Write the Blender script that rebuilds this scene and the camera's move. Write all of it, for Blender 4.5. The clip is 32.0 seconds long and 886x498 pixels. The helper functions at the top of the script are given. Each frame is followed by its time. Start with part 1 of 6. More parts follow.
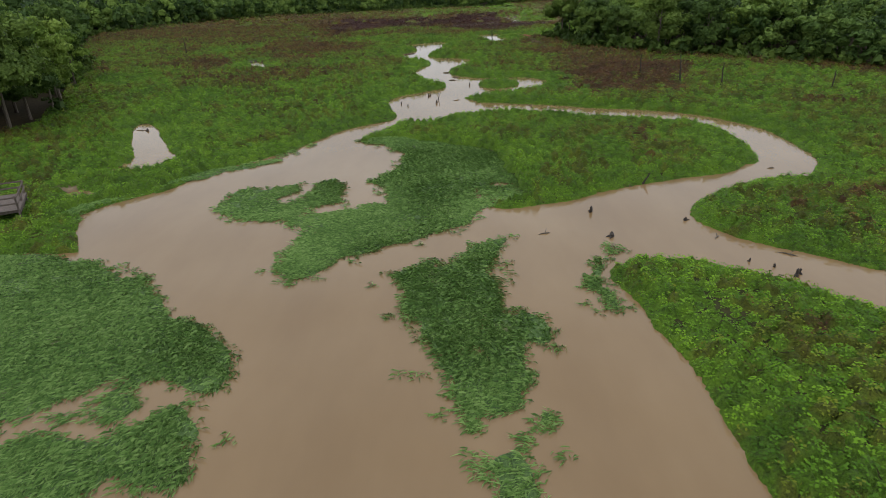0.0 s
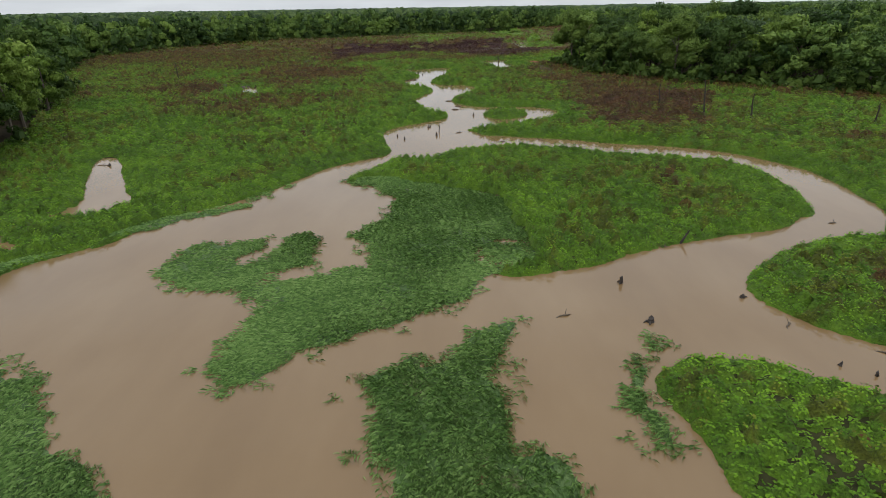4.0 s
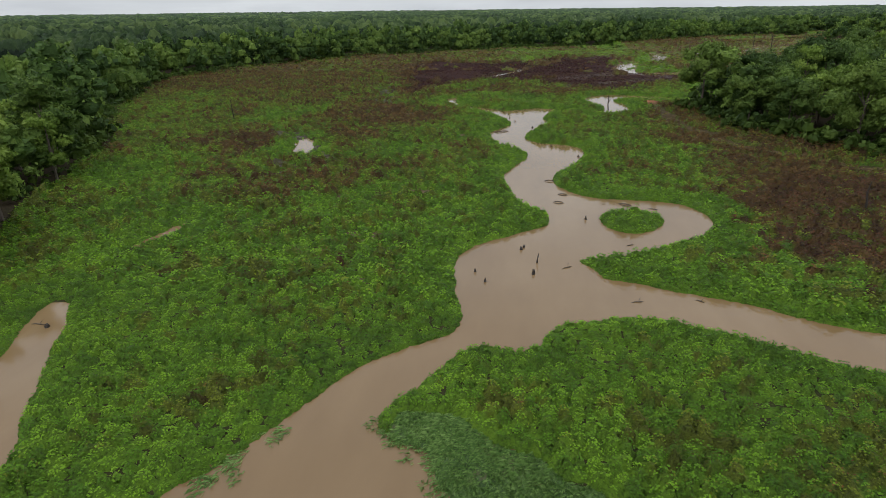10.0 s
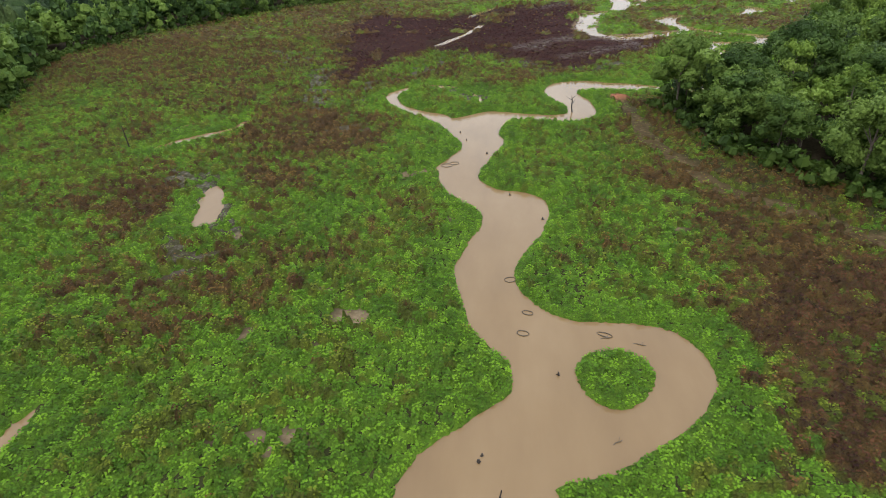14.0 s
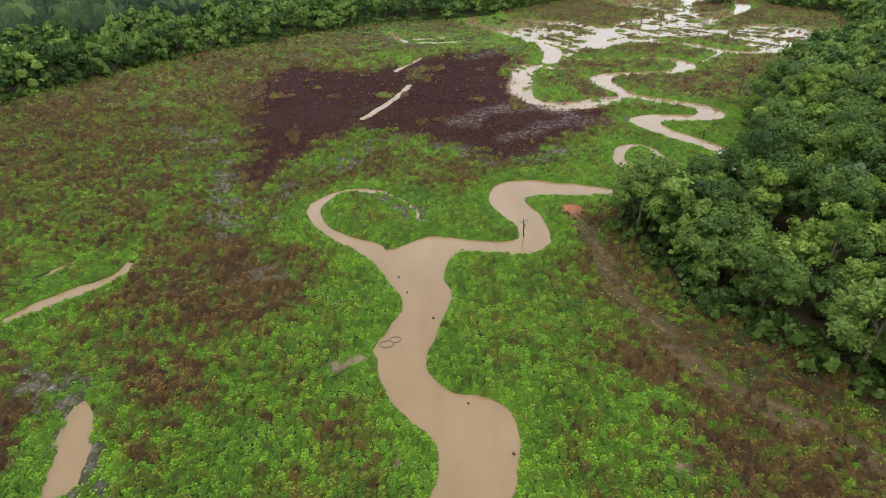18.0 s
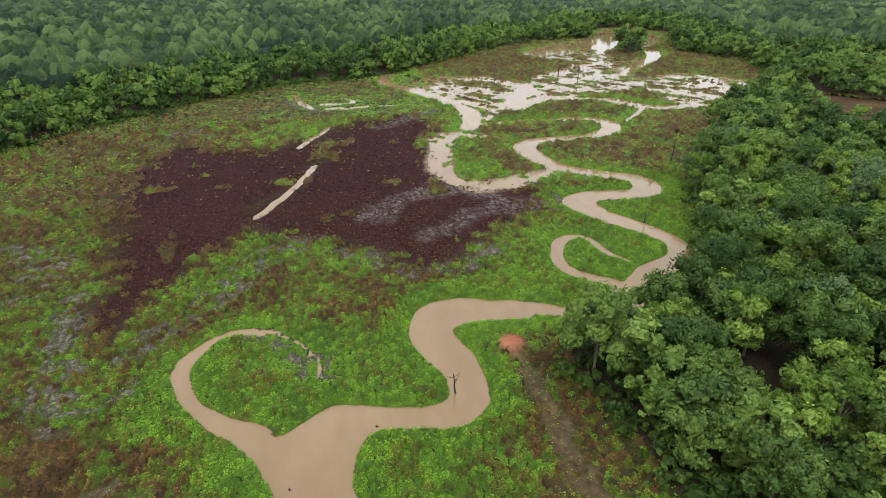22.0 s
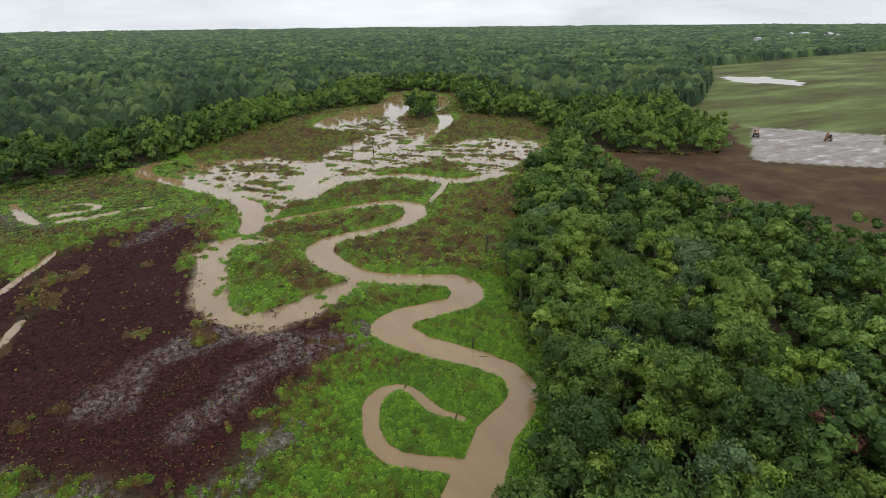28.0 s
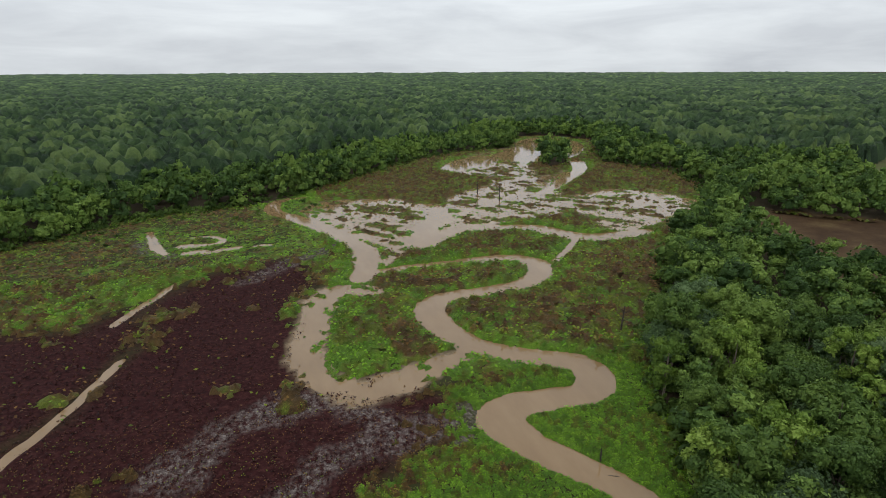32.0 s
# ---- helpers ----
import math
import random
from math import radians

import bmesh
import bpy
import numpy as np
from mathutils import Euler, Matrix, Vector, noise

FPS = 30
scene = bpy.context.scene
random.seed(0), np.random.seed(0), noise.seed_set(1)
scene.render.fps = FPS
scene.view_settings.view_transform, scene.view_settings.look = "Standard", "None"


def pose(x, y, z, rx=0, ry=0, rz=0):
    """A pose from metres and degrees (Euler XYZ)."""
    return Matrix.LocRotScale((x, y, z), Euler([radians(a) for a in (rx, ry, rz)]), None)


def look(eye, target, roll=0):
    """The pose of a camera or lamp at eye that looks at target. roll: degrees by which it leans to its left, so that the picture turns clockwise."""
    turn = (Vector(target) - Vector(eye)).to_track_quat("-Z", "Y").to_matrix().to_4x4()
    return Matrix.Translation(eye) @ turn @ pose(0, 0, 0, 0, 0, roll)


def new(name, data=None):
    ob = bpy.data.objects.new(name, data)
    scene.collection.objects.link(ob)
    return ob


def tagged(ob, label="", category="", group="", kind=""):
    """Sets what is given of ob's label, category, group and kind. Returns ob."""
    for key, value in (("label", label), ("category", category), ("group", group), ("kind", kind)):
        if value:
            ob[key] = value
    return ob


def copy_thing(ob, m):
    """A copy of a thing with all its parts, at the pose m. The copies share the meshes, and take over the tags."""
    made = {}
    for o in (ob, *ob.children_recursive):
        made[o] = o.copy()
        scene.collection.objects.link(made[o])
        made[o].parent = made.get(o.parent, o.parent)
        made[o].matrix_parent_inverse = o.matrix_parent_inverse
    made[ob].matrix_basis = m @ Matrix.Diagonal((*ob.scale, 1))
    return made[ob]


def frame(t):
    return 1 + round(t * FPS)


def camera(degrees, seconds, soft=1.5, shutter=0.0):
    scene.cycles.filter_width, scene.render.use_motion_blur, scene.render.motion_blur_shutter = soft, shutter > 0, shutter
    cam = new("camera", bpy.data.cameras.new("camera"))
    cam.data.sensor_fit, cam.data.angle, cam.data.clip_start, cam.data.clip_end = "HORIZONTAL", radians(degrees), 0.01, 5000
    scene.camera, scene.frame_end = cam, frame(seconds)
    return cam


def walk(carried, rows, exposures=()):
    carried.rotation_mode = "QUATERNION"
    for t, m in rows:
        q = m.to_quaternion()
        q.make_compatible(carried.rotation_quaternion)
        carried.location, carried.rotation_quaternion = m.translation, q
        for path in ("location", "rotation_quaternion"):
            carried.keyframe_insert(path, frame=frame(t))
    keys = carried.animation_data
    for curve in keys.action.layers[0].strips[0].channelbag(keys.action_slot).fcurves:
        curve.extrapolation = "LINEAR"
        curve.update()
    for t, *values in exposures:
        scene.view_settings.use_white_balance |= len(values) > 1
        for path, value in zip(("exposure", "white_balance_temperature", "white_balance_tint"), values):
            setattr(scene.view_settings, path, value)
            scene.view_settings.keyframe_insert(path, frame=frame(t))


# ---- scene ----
cam = camera(73.5, 32.0, soft=0.8)
PATH = [
    (0, (-0.339, 1.136, 15.947), (-0.354, 2.958, 15.123), -1.3),
    (0.5, (-0.2, 2.698, 15.917), (-0.215, 4.52, 15.094), -1.3),
    (1, (-0.058, 4.126, 15.866), (-0.072, 5.947, 15.04), -1.3),
    (1.5, (0.115, 5.346, 15.819), (0.098, 7.167, 14.991), -1.3),
    (2, (0.214, 6.37, 15.753), (0.198, 8.189, 14.922), -1.2),
    (2.5, (0.291, 7.274, 15.664), (0.278, 9.094, 14.834), -1.1),
    (4.5, (0.372, 11.979, 15.333), (0.317, 13.836, 14.594), -0.7),
    (5, (0.275, 13.721, 15.31), (0.103, 15.572, 14.571), -0.5),
    (5.5, (0.117, 15.666, 15.351), (-0.133, 17.507, 14.611), -0.3),
    (6, (-0.08, 17.84, 15.46), (-0.381, 19.677, 14.729), -0.4),
    (6.5, (-0.386, 20.163, 15.626), (-0.692, 22.024, 14.96), -0.5),
    (7, (-0.639, 22.837, 15.685), (-0.946, 24.722, 15.091), -0.5),
    (7.5, (-0.854, 25.615, 16.232), (-1.163, 27.513, 15.683), -0.5),
    (8, (-1.172, 28.586, 16.766), (-1.478, 30.487, 16.227), -0.5),
    (8.5, (-1.384, 31.504, 17.876), (-1.69, 33.402, 17.323), -0.7),
    (9, (-1.477, 34.361, 19.312), (-1.782, 36.245, 18.716), -0.7),
    (9.5, (-1.544, 37.128, 20.5), (-1.848, 38.988, 19.833), -0.8),
    (10, (-1.661, 39.808, 21.341), (-1.959, 41.638, 20.591), -0.7),
    (10.5, (-1.8, 42.405, 22.366), (-2.092, 44.197, 21.527), -0.8),
    (11, (-1.98, 45.049, 23.93), (-2.268, 46.815, 23.037), -0.8),
    (11.5, (-2.212, 47.902, 25.793), (-2.494, 49.647, 24.857), -0.8),
    (12, (-2.193, 50.711, 27.636), (-2.428, 52.44, 26.659), -1.1),
    (12.5, (-2.058, 53.635, 29.332), (-2.223, 55.365, 28.343), -1.4),
    (13, (-1.898, 56.725, 31.102), (-2.06, 58.455, 30.111), -1.6),
    (13.5, (-2.038, 59.757, 32.896), (-2.196, 61.488, 31.907), -1.5),
    (14, (-2.265, 62.938, 34.707), (-2.418, 64.67, 33.719), -1.5),
    (14.5, (-2.311, 66.165, 36.287), (-2.462, 67.898, 35.301), -1.5),
    (16.5, (-5.477, 79.057, 44.201), (-5.58, 80.787, 43.203), 1.0),
    (17, (-5.476, 82.794, 45.55), (-5.582, 84.527, 44.558), 0.9),
    (17.5, (-5.425, 86.315, 46.934), (-5.482, 88.053, 45.945), 0.7),
    (18, (-5.097, 89.781, 48.34), (-5.004, 91.517, 47.353), 0.5),
    (18.5, (-4.714, 93.407, 49.474), (-4.583, 95.146, 48.494), 0.4),
    (19, (-4.138, 97.087, 50.331), (-4.007, 98.859, 49.413), 0.5),
    (19.5, (-3.56, 100.516, 50.919), (-3.423, 102.303, 50.032), 0.5),
    (20, (-2.703, 103.86, 51.4), (-2.489, 105.641, 50.516), 0.2),
    (20.5, (-2.066, 107.191, 51.888), (-1.745, 108.957, 51.006), -0.0),
    (21, (-1.242, 110.492, 52.235), (-0.914, 112.257, 51.354), -0.1),
    (21.5, (-0.377, 113.68, 52.503), (-0.05, 115.446, 51.622), -0.1),
    (22, (0.39, 116.823, 52.804), (0.717, 118.589, 51.923), 0.0),
    (22.5, (1.279, 120.065, 52.977), (1.648, 121.823, 52.098), 0.1),
    (23, (2.258, 123.104, 53.219), (2.706, 124.848, 52.349), -0.1),
    (23.5, (3.352, 125.965, 53.421), (3.89, 127.704, 52.591), -0.3),
    (24, (4.477, 129.134, 53.696), (5.103, 130.856, 52.895), -0.4),
    (24.5, (5.658, 131.899, 54.005), (6.375, 133.586, 53.205), -0.6),
    (25, (7.034, 134.504, 54.377), (7.841, 136.15, 53.576), -0.8),
    (25.5, (8.722, 137.038, 54.613), (9.578, 138.659, 53.814), -0.9),
    (27.5, (14.926, 146.321, 55.117), (15.87, 147.922, 54.379), -1.0),
    (28, (16.339, 148.475, 55.248), (17.248, 150.105, 54.529), -0.6),
    (28.5, (17.78, 150.592, 55.324), (18.675, 152.236, 54.617), -0.8),
    (29, (18.936, 152.638, 55.255), (19.77, 154.313, 54.549), -0.7),
    (29.5, (19.971, 154.728, 55.218), (20.683, 156.458, 54.513), -0.5),
    (30, (20.908, 156.793, 55.084), (21.497, 158.57, 54.378), -0.3),
    (30.5, (21.847, 158.731, 54.91), (22.383, 160.523, 54.204), -0.2),
    (31, (22.801, 160.623, 54.773), (23.334, 162.417, 54.066), -0.2),
    (31.5, (23.466, 162.607, 54.632), (24.005, 164.416, 53.97), -0.3),
    (32, (24.016, 164.701, 54.278), (24.567, 166.532, 53.69), -0.2),
]
EXPOSURES = [(0, 0.0), (6, 0.0), (7.5, -0.3), (9, -0.4), (10, -0.05), (11.5, 0.5), (13, 0.6), (17, 0.75), (19, 0.8), (25, 0.8), (27, 0.5), (28, 0.3), (30, 0.15), (32, 0.0)]
walk(cam, [(t, look(eye, target, roll)) for t, eye, target, roll in PATH], EXPOSURES)
SKY_STRENGTH, SUN_STRENGTH, SUN_ELEVATION, SUN_ROTATION = 0.09, 0.7, 55, 200


# ---------------------------------------------------------------- plan: outlines of water, mats and zones, in metres
RINGS, STROKES = {}, {}
lagoon_a = [(10.4, 15.4), (10.5, 17.2), (10.5, 19.8), (10.4, 23.3), (9.9, 27.3), (9.3, 32.0), (10.0, 33.5), (12.5, 34.4), (15.1, 33.8), (17.4, 32.2), (19.7, 30.0), (21.9, 27.7), (25.1, 23.5), (28.2, 19.5), (33.4, 24.2), (28.9, 27.7), (25.0, 32.4), (22.4, 34.7), (19.1, 37.4), (17.5, 39.6), (17.4, 42.3), (20.8, 45.9), (25.4, 49.1), (29.8, 50.7), (32.1, 52.4), (29.1, 55.3), (24.6, 51.6), (19.7, 50.4), (15.7, 48.6), (11.5, 46.7)]
lagoon_b = [(9.0, 45.3), (7.1, 44.4), (4.4, 43.8), (2.8, 44.2), (3.8, 50.2), (4.0, 57.5), (2.2, 62.1), (-3.0, 62.8), (-6.9, 64.4), (-10.0, 65.4), (-9.3, 68.3), (-7.7, 69.4), (-6.2, 76.9), (-10.0, 74.1), (-12.9, 70.6), (-15.0, 65.4), (-17.4, 60.7), (-19.8, 57.7), (-22.3, 55.5), (-23.7, 52.5), (-24.1, 49.9), (-26.2, 48.3), (-27.8, 45.9), (-29.0, 43.5), (-29.3, 44.4), (-25.7, 37.9), (-24.1, 36.5), (-40.1, 37.7), (-38.0, 20.0), (-34.0, -8.0), (9.0, -8.0), (10.4, 4.0)]
RINGS["lagoon"] = lagoon_a + lagoon_b
RINGS["mat_slim"] = [(10.7, 36.6), (9.4, 34.5), (8.5, 31.5), (8.7, 27.1), (8.3, 26.6), (7.7, 28.8), (7.2, 30.1), (7.5, 31.9), (8.7, 34.5), (10.1, 36.7)]
RINGS["mat_left"] = [(-25.2, 36.5), (-22.1, 35.9), (-19.9, 32.6), (-19.0, 34.5), (-17.4, 31.8), (-16.3, 29.1), (-14.1, 28.2), (-11.6, 26.2), (-10.0, 23.7), (-9.7, 21.7), (-10.9, 21.1), (-13.3, 23.0), (-13.6, 21.4), (-15.4, 23.7), (-16.5, 21.5), (-18.3, 19.9), (-24.5, 19.3), (-33.6, 25.4), (-40.1, 37.7)]
RINGS["mat_left_low"] = [(-17.5, 18.6), (-16.7, 19.5), (-15.4, 19.5), (-13.9, 19.2), (-13.8, 20.0), (-12.2, 19.9), (-11.7, 21.3), (-9.7, 19.1), (-9.8, 17.2), (-9.6, 16.1), (-11.3, 16.2), (-12.6, 17.5), (-12.7, 15.9), (-15.6, 16.0), (-19.6, 16.1), (-21.5, 18.3)]
RINGS["mat_left_mid"] = [(-15.3, 21.2), (-15.2, 23.4), (-13.2, 21.7), (-12.1, 21.3), (-13.2, 20.6), (-13.9, 20.1)]
RINGS["mat_shelf"] = [(-31.2, 45.0), (-27.9, 48.0), (-25.2, 50.2), (-24.9, 54.5), (-22.6, 56.0), (-21.7, 56.8), (-18.9, 57.5), (-16.1, 62.7), (-14.9, 64.9), (-15.2, 62.8), (-18.2, 56.0), (-20.8, 55.1), (-24.0, 50.9), (-26.2, 48.3), (-27.8, 45.5), (-28.8, 42.5)]
river_bay_a = [(-6.0, 80.1), (-6.4, 82.7), (-7.9, 84.5), (-8.8, 87.6), (-8.8, 90.6), (-7.5, 93.1), (-5.0, 95.6), (-2.7, 98.0), (-0.0, 100.2), (-0.3, 103.9), (-2.1, 105.8), (-4.1, 109.0), (-5.3, 114.5), (-6.3, 118.6), (-5.2, 125.0), (-2.7, 132.0), (-4.9, 135.7), (-8.8, 140.2), (-10.6, 146.5), (-9.3, 153.7), (-6.3, 160.2), (-8.1, 166.3), (0.0, 164.8), (0.2, 158.5), (-2.7, 152.2), (-4.1, 145.3), (-1.3, 141.0), (2.9, 140.3), (6.0, 138.1), (5.8, 131.8)]
river_bay_b = [(3.3, 126.1), (0.9, 120.3), (0.3, 116.7), (2.9, 111.9), (5.7, 110.1), (9.1, 110.2), (12.4, 109.9), (15.5, 108.9), (17.2, 106.1), (17.5, 103.2), (16.1, 99.7), (13.4, 96.5), (9.7, 93.5), (6.4, 92.0), (3.4, 91.3), (2.0, 89.8), (3.4, 87.2), (8.6, 86.2), (11.7, 84.2), (13.4, 83.1), (15.1, 81.4)]
RINGS["river_bay"] = river_bay_a + river_bay_b
RINGS["bay_island"] = [(5.5, 102.2), (6.1, 104.3), (7.9, 105.6), (10.0, 105.8), (11.9, 104.4), (12.1, 102.5), (10.7, 99.9), (8.3, 98.4), (6.3, 99.2)]
RINGS["mouth"] = [(-6.2, 76.9), (-8.9, 87.4), (-7.4, 92.7), (3.1, 91.6), (5.4, 84.8), (2.8, 80.5), (-0.4, 77.2), (-0.9, 74.3), (-5.7, 75.1), (-7.7, 69.4), (-9.9, 73.1)]
RINGS["river_upper"] = [(-11.2, 147.3), (-10.3, 151.3), (-8.1, 154.6), (-6.9, 160.1), (-9.2, 165.2), (-11.5, 170.2), (-14.3, 174.1), (-16.7, 177.1), (-10.9, 174.2), (-6.6, 176.9), (-2.0, 180.1), (3.4, 178.0), (9.6, 177.1), (13.0, 178.3), (13.2, 182.0), (10.5, 187.0), (8.8, 193.6), (10.7, 200.2), (14.5, 203.1), (19.1, 203.6), (23.4, 202.1), (27.4, 199.8), (31.5, 198.6), (30.4, 194.7), (26.1, 194.9), (22.0, 195.6), (15.8, 194.3), (17.1, 189.8), (18.7, 185.5), (18.6, 179.8), (17.5, 175.5), (14.1, 172.0), (8.1, 172.5), (3.0, 173.9), (0.7, 172.5), (-1.1, 166.7), (-0.2, 163.4), (-0.1, 159.7), (-1.7, 155.3), (-4.3, 150.4), (-5.1, 146.0)]
RINGS["pond_far"] = [(159.4, 518.9), (185.2, 538.7), (212.5, 591.6), (239.6, 602.9), (255.6, 565.7), (225.3, 510.9), (195.7, 482.2), (172.0, 478.6), (163.8, 492.6)]
RINGS["flats_west"] = [(34.9, 407.5), (44.6, 415.8), (69.8, 413.2), (92.4, 396.4), (91.6, 372.4), (76.3, 347.0), (65.2, 333.5), (55.8, 321.9), (48.3, 322.0), (49.3, 343.1), (44.2, 371.1)]
RINGS["flats_mid"] = [(91.4, 397.0), (111.8, 421.3), (135.9, 436.5), (149.4, 424.0), (155.6, 402.1), (145.1, 370.3), (127.9, 359.2), (110.8, 360.5), (95.1, 351.3), (76.3, 347.0)]
RINGS["flats_east"] = [(153.3, 395.1), (185.4, 405.0), (204.1, 371.4), (180.4, 348.3), (148.1, 332.0), (135.1, 340.1), (137.4, 361.9)]
RINGS["flats_top"] = [(121.1, 489.4), (148.0, 520.4), (202.3, 560.4), (170.1, 477.8), (159.2, 433.6), (190.9, 459.1), (158.4, 407.3), (138.0, 413.2), (129.7, 436.6), (121.8, 457.5)]
RINGS["pond_west"] = [(113.5, 476.7), (133.0, 507.4), (162.1, 526.1), (160.6, 493.6), (131.2, 471.0), (119.6, 465.2)]
RINGS["pool_near"] = [(-40.4, 76.8), (-37.3, 77.2), (-31.8, 67.0), (-26.9, 58.7), (-27.9, 57.2), (-31.2, 55.0), (-32.5, 54.6), (-31.9, 59.4), (-36.5, 68.4)]
RINGS["island_grove"] = [(179.8, 487.4), (207.0, 531.5), (219.7, 527.3), (192.2, 472.0), (173.9, 457.2)]
RINGS["gravel"] = [(317.4, 347.0), (349.4, 296.8), (275.5, 261.0), (243.8, 295.8)]
RINGS["field_pool"] = [(558.2, 554.8), (523.7, 507.3), (539.2, 453.7), (575.6, 470.5), (595.4, 527.8)]
STROKES["loop_creek"] = [(29.7, 52.1, 4.4), (31.9, 55.6, 5.0), (33.0, 61.0, 5.7), (32.9, 67.7, 5.4), (30.6, 73.1, 4.6), (28.8, 74.1, 6.0), (23.8, 77.0, 6.0), (18.0, 78.4, 6.0), (13.2, 81.4, 6.0), (6.5, 83.6, 6.0), (0.4, 81.5, 6.0)]
STROKES["river_bends"] = [(23.4, 199.2, 4.9), (29.8, 198.6, 4.1), (36.0, 195.0, 4.0), (42.0, 193.0, 4.0), (47.5, 197.6, 8.4), (51.9, 201.1, 6.4), (55.8, 205.6, 5.9), (60.8, 207.8, 6.2), (65.6, 210.8, 4.6), (68.2, 215.8, 4.8), (66.6, 221.7, 6.0), (61.7, 228.9, 6.2), (57.1, 236.8, 7.5), (56.5, 241.7, 8.3), (59.1, 244.7, 7.9), (67.5, 245.0, 7.0), (74.3, 244.0, 7.1), (79.0, 249.3, 7.5), (78.4, 255.7, 7.8), (69.3, 260.4, 6.5), (61.2, 267.8, 6.6), (57.1, 279.4, 7.7), (57.4, 289.1, 7.5), (62.4, 294.9, 7.0), (72.6, 295.7, 6.4), (85.2, 296.7, 6.6), (93.2, 302.6, 6.9), (97.7, 312.3, 7.3), (92.3, 320.0, 6.7), (78.6, 320.2, 5.1), (63.8, 319.6, 4.6), (53.3, 318.9, 4.5), (46.0, 315.6, 3.4)]
STROKES["oxbow_mid"] = [(54.1, 211.3, 1.7), (51.5, 215.3, 2.3), (51.2, 220.6, 1.9), (49.7, 223.7, 1.9), (46.5, 223.7, 2.6), (43.4, 220.4, 3.1), (41.5, 216.0, 2.9), (40.9, 211.1, 3.0), (42.2, 207.8, 3.2), (44.8, 205.5, 3.2), (48.9, 202.6, 3.2)]
STROKES["north_branch"] = [(46.2, 314.2, 6.9), (49.6, 325.1, 6.5), (52.6, 337.2, 7.0), (47.3, 355.4, 6.7), (39.9, 374.7, 7.3), (32.8, 388.3, 7.7), (25.3, 400.2, 6.9), (25.2, 413.8, 6.1), (31.3, 423.3, 5.0), (44.5, 424.0, 3.5), (57.6, 430.0, 2.6)]
STROKES["cut_branch"] = [(101.9, 312.0, 2.3), (109.4, 319.4, 2.5), (118.5, 329.5, 2.6)]
STROKES["east_branch"] = [(147.7, 332.7, 6.2), (136.2, 330.3, 9.9), (124.0, 331.2, 9.6), (117.7, 339.1, 9.8), (113.7, 348.1, 10.1), (100.4, 352.3, 8.0), (86.4, 354.3, 7.9), (76.0, 346.4, 9.4), (66.6, 335.9, 8.8), (74.2, 354.3, 7.8), (84.4, 372.0, 8.5), (89.5, 386.9, 6.8)]
STROKES["east_channel"] = [(142.4, 402.9, 5.2), (165.2, 424.6, 6.3), (190.0, 451.9, 8.0), (202.1, 480.1, 10.5)]
STROKES["east_thread"] = [(160.9, 390.5, 3.6), (183.3, 389.8, 4.3), (192.3, 374.4, 4.2), (197.7, 366.8, 4.1)]
STROKES["flood_oxbow"] = [(60.5, 266.0, 2.1), (52.0, 261.2, 3.2), (42.1, 256.7, 4.0), (34.2, 256.4, 4.4), (29.0, 263.2, 4.4), (29.0, 282.4, 4.2), (33.5, 300.1, 4.6), (39.9, 308.3, 4.9), (47.9, 303.6, 3.2)]
STROKES["pool_b"] = [(-38.7, 96.5, 0.8), (-39.0, 94.5, 1.4), (-39.2, 92.0, 1.7), (-39.8, 89.5, 1.7), (-40.2, 87.7, 1.1)]
STROKES["pool_e"] = [(-32.0, 49.2, 1.8), (-30.8, 48.9, 1.8)]
STROKES["ditch_a"] = [(-1.1, 324.4, 1.8), (-6.0, 312.5, 2.0), (-11.0, 300.3, 1.6)]
STROKES["ditch_b"] = [(-5.8, 281.7, 1.5), (-8.7, 270.9, 1.6), (-12.1, 261.1, 1.6), (-15.4, 252.6, 1.9), (-18.9, 245.6, 1.4)]
RINGS["zone_red_a"] = [(-39.7, 200), (-35.2, 202.7), (-30.4, 214.9), (-25.2, 229.1), (-18.4, 243.6), (-12.7, 262.3), (-9.3, 278.8), (-1.4, 316), (-7.1, 309.6), (-17.5, 298), (-30, 303.6), (-46, 306.7), (-54.6, 293), (-54.9, 270.4), (-45.7, 252.4), (-46.6, 239.1), (-47.6, 230.6), (-42.3, 217.2)]
RINGS["zone_red_b"] = [(-22.8, 245.4), (-16.8, 234.9), (-5.5, 230.7), (9, 221.4), (15.8, 211.4), (25.2, 220.4), (38, 234.2), (53.7, 246.7), (40.8, 257.8), (28.3, 260.2), (26.9, 291), (36.4, 320.8), (27.2, 340.5), (8.8, 326), (-1.4, 321.3), (-6.6, 283.2), (-13.6, 257.5), (-19.7, 246.2)]
RINGS["zone_dull"] = [(-132, 205), (-60, 192), (-46, 205), (-48, 250), (-56, 290), (-44, 312), (0, 335), (24, 352), (40, 385), (20, 415), (-14, 408), (-50, 378), (-72, 350), (-100, 306), (-126, 263)]
RINGS["zone_brown_right"] = [(23.4, 162.1), (21.4, 147.1), (21.3, 132.2), (20.4, 123.6), (22.6, 114.6), (21.7, 108.1), (18.8, 102), (16.6, 96.9), (15.7, 93.2), (19.4, 91.9), (25.2, 90.5), (32.4, 90.9), (48, 112.8), (43.2, 125.7), (38.4, 136), (33.3, 146.2), (26.8, 155.4)]
RINGS["zone_rust_right"] = [(23.8, 115.6), (22.7, 108.2), (19.3, 102), (16.5, 95.2), (19.3, 93.4), (25, 92.3), (31.9, 92.7), (46.7, 114.6), (41.8, 123.1), (37.6, 125.5), (30.4, 121.5)]
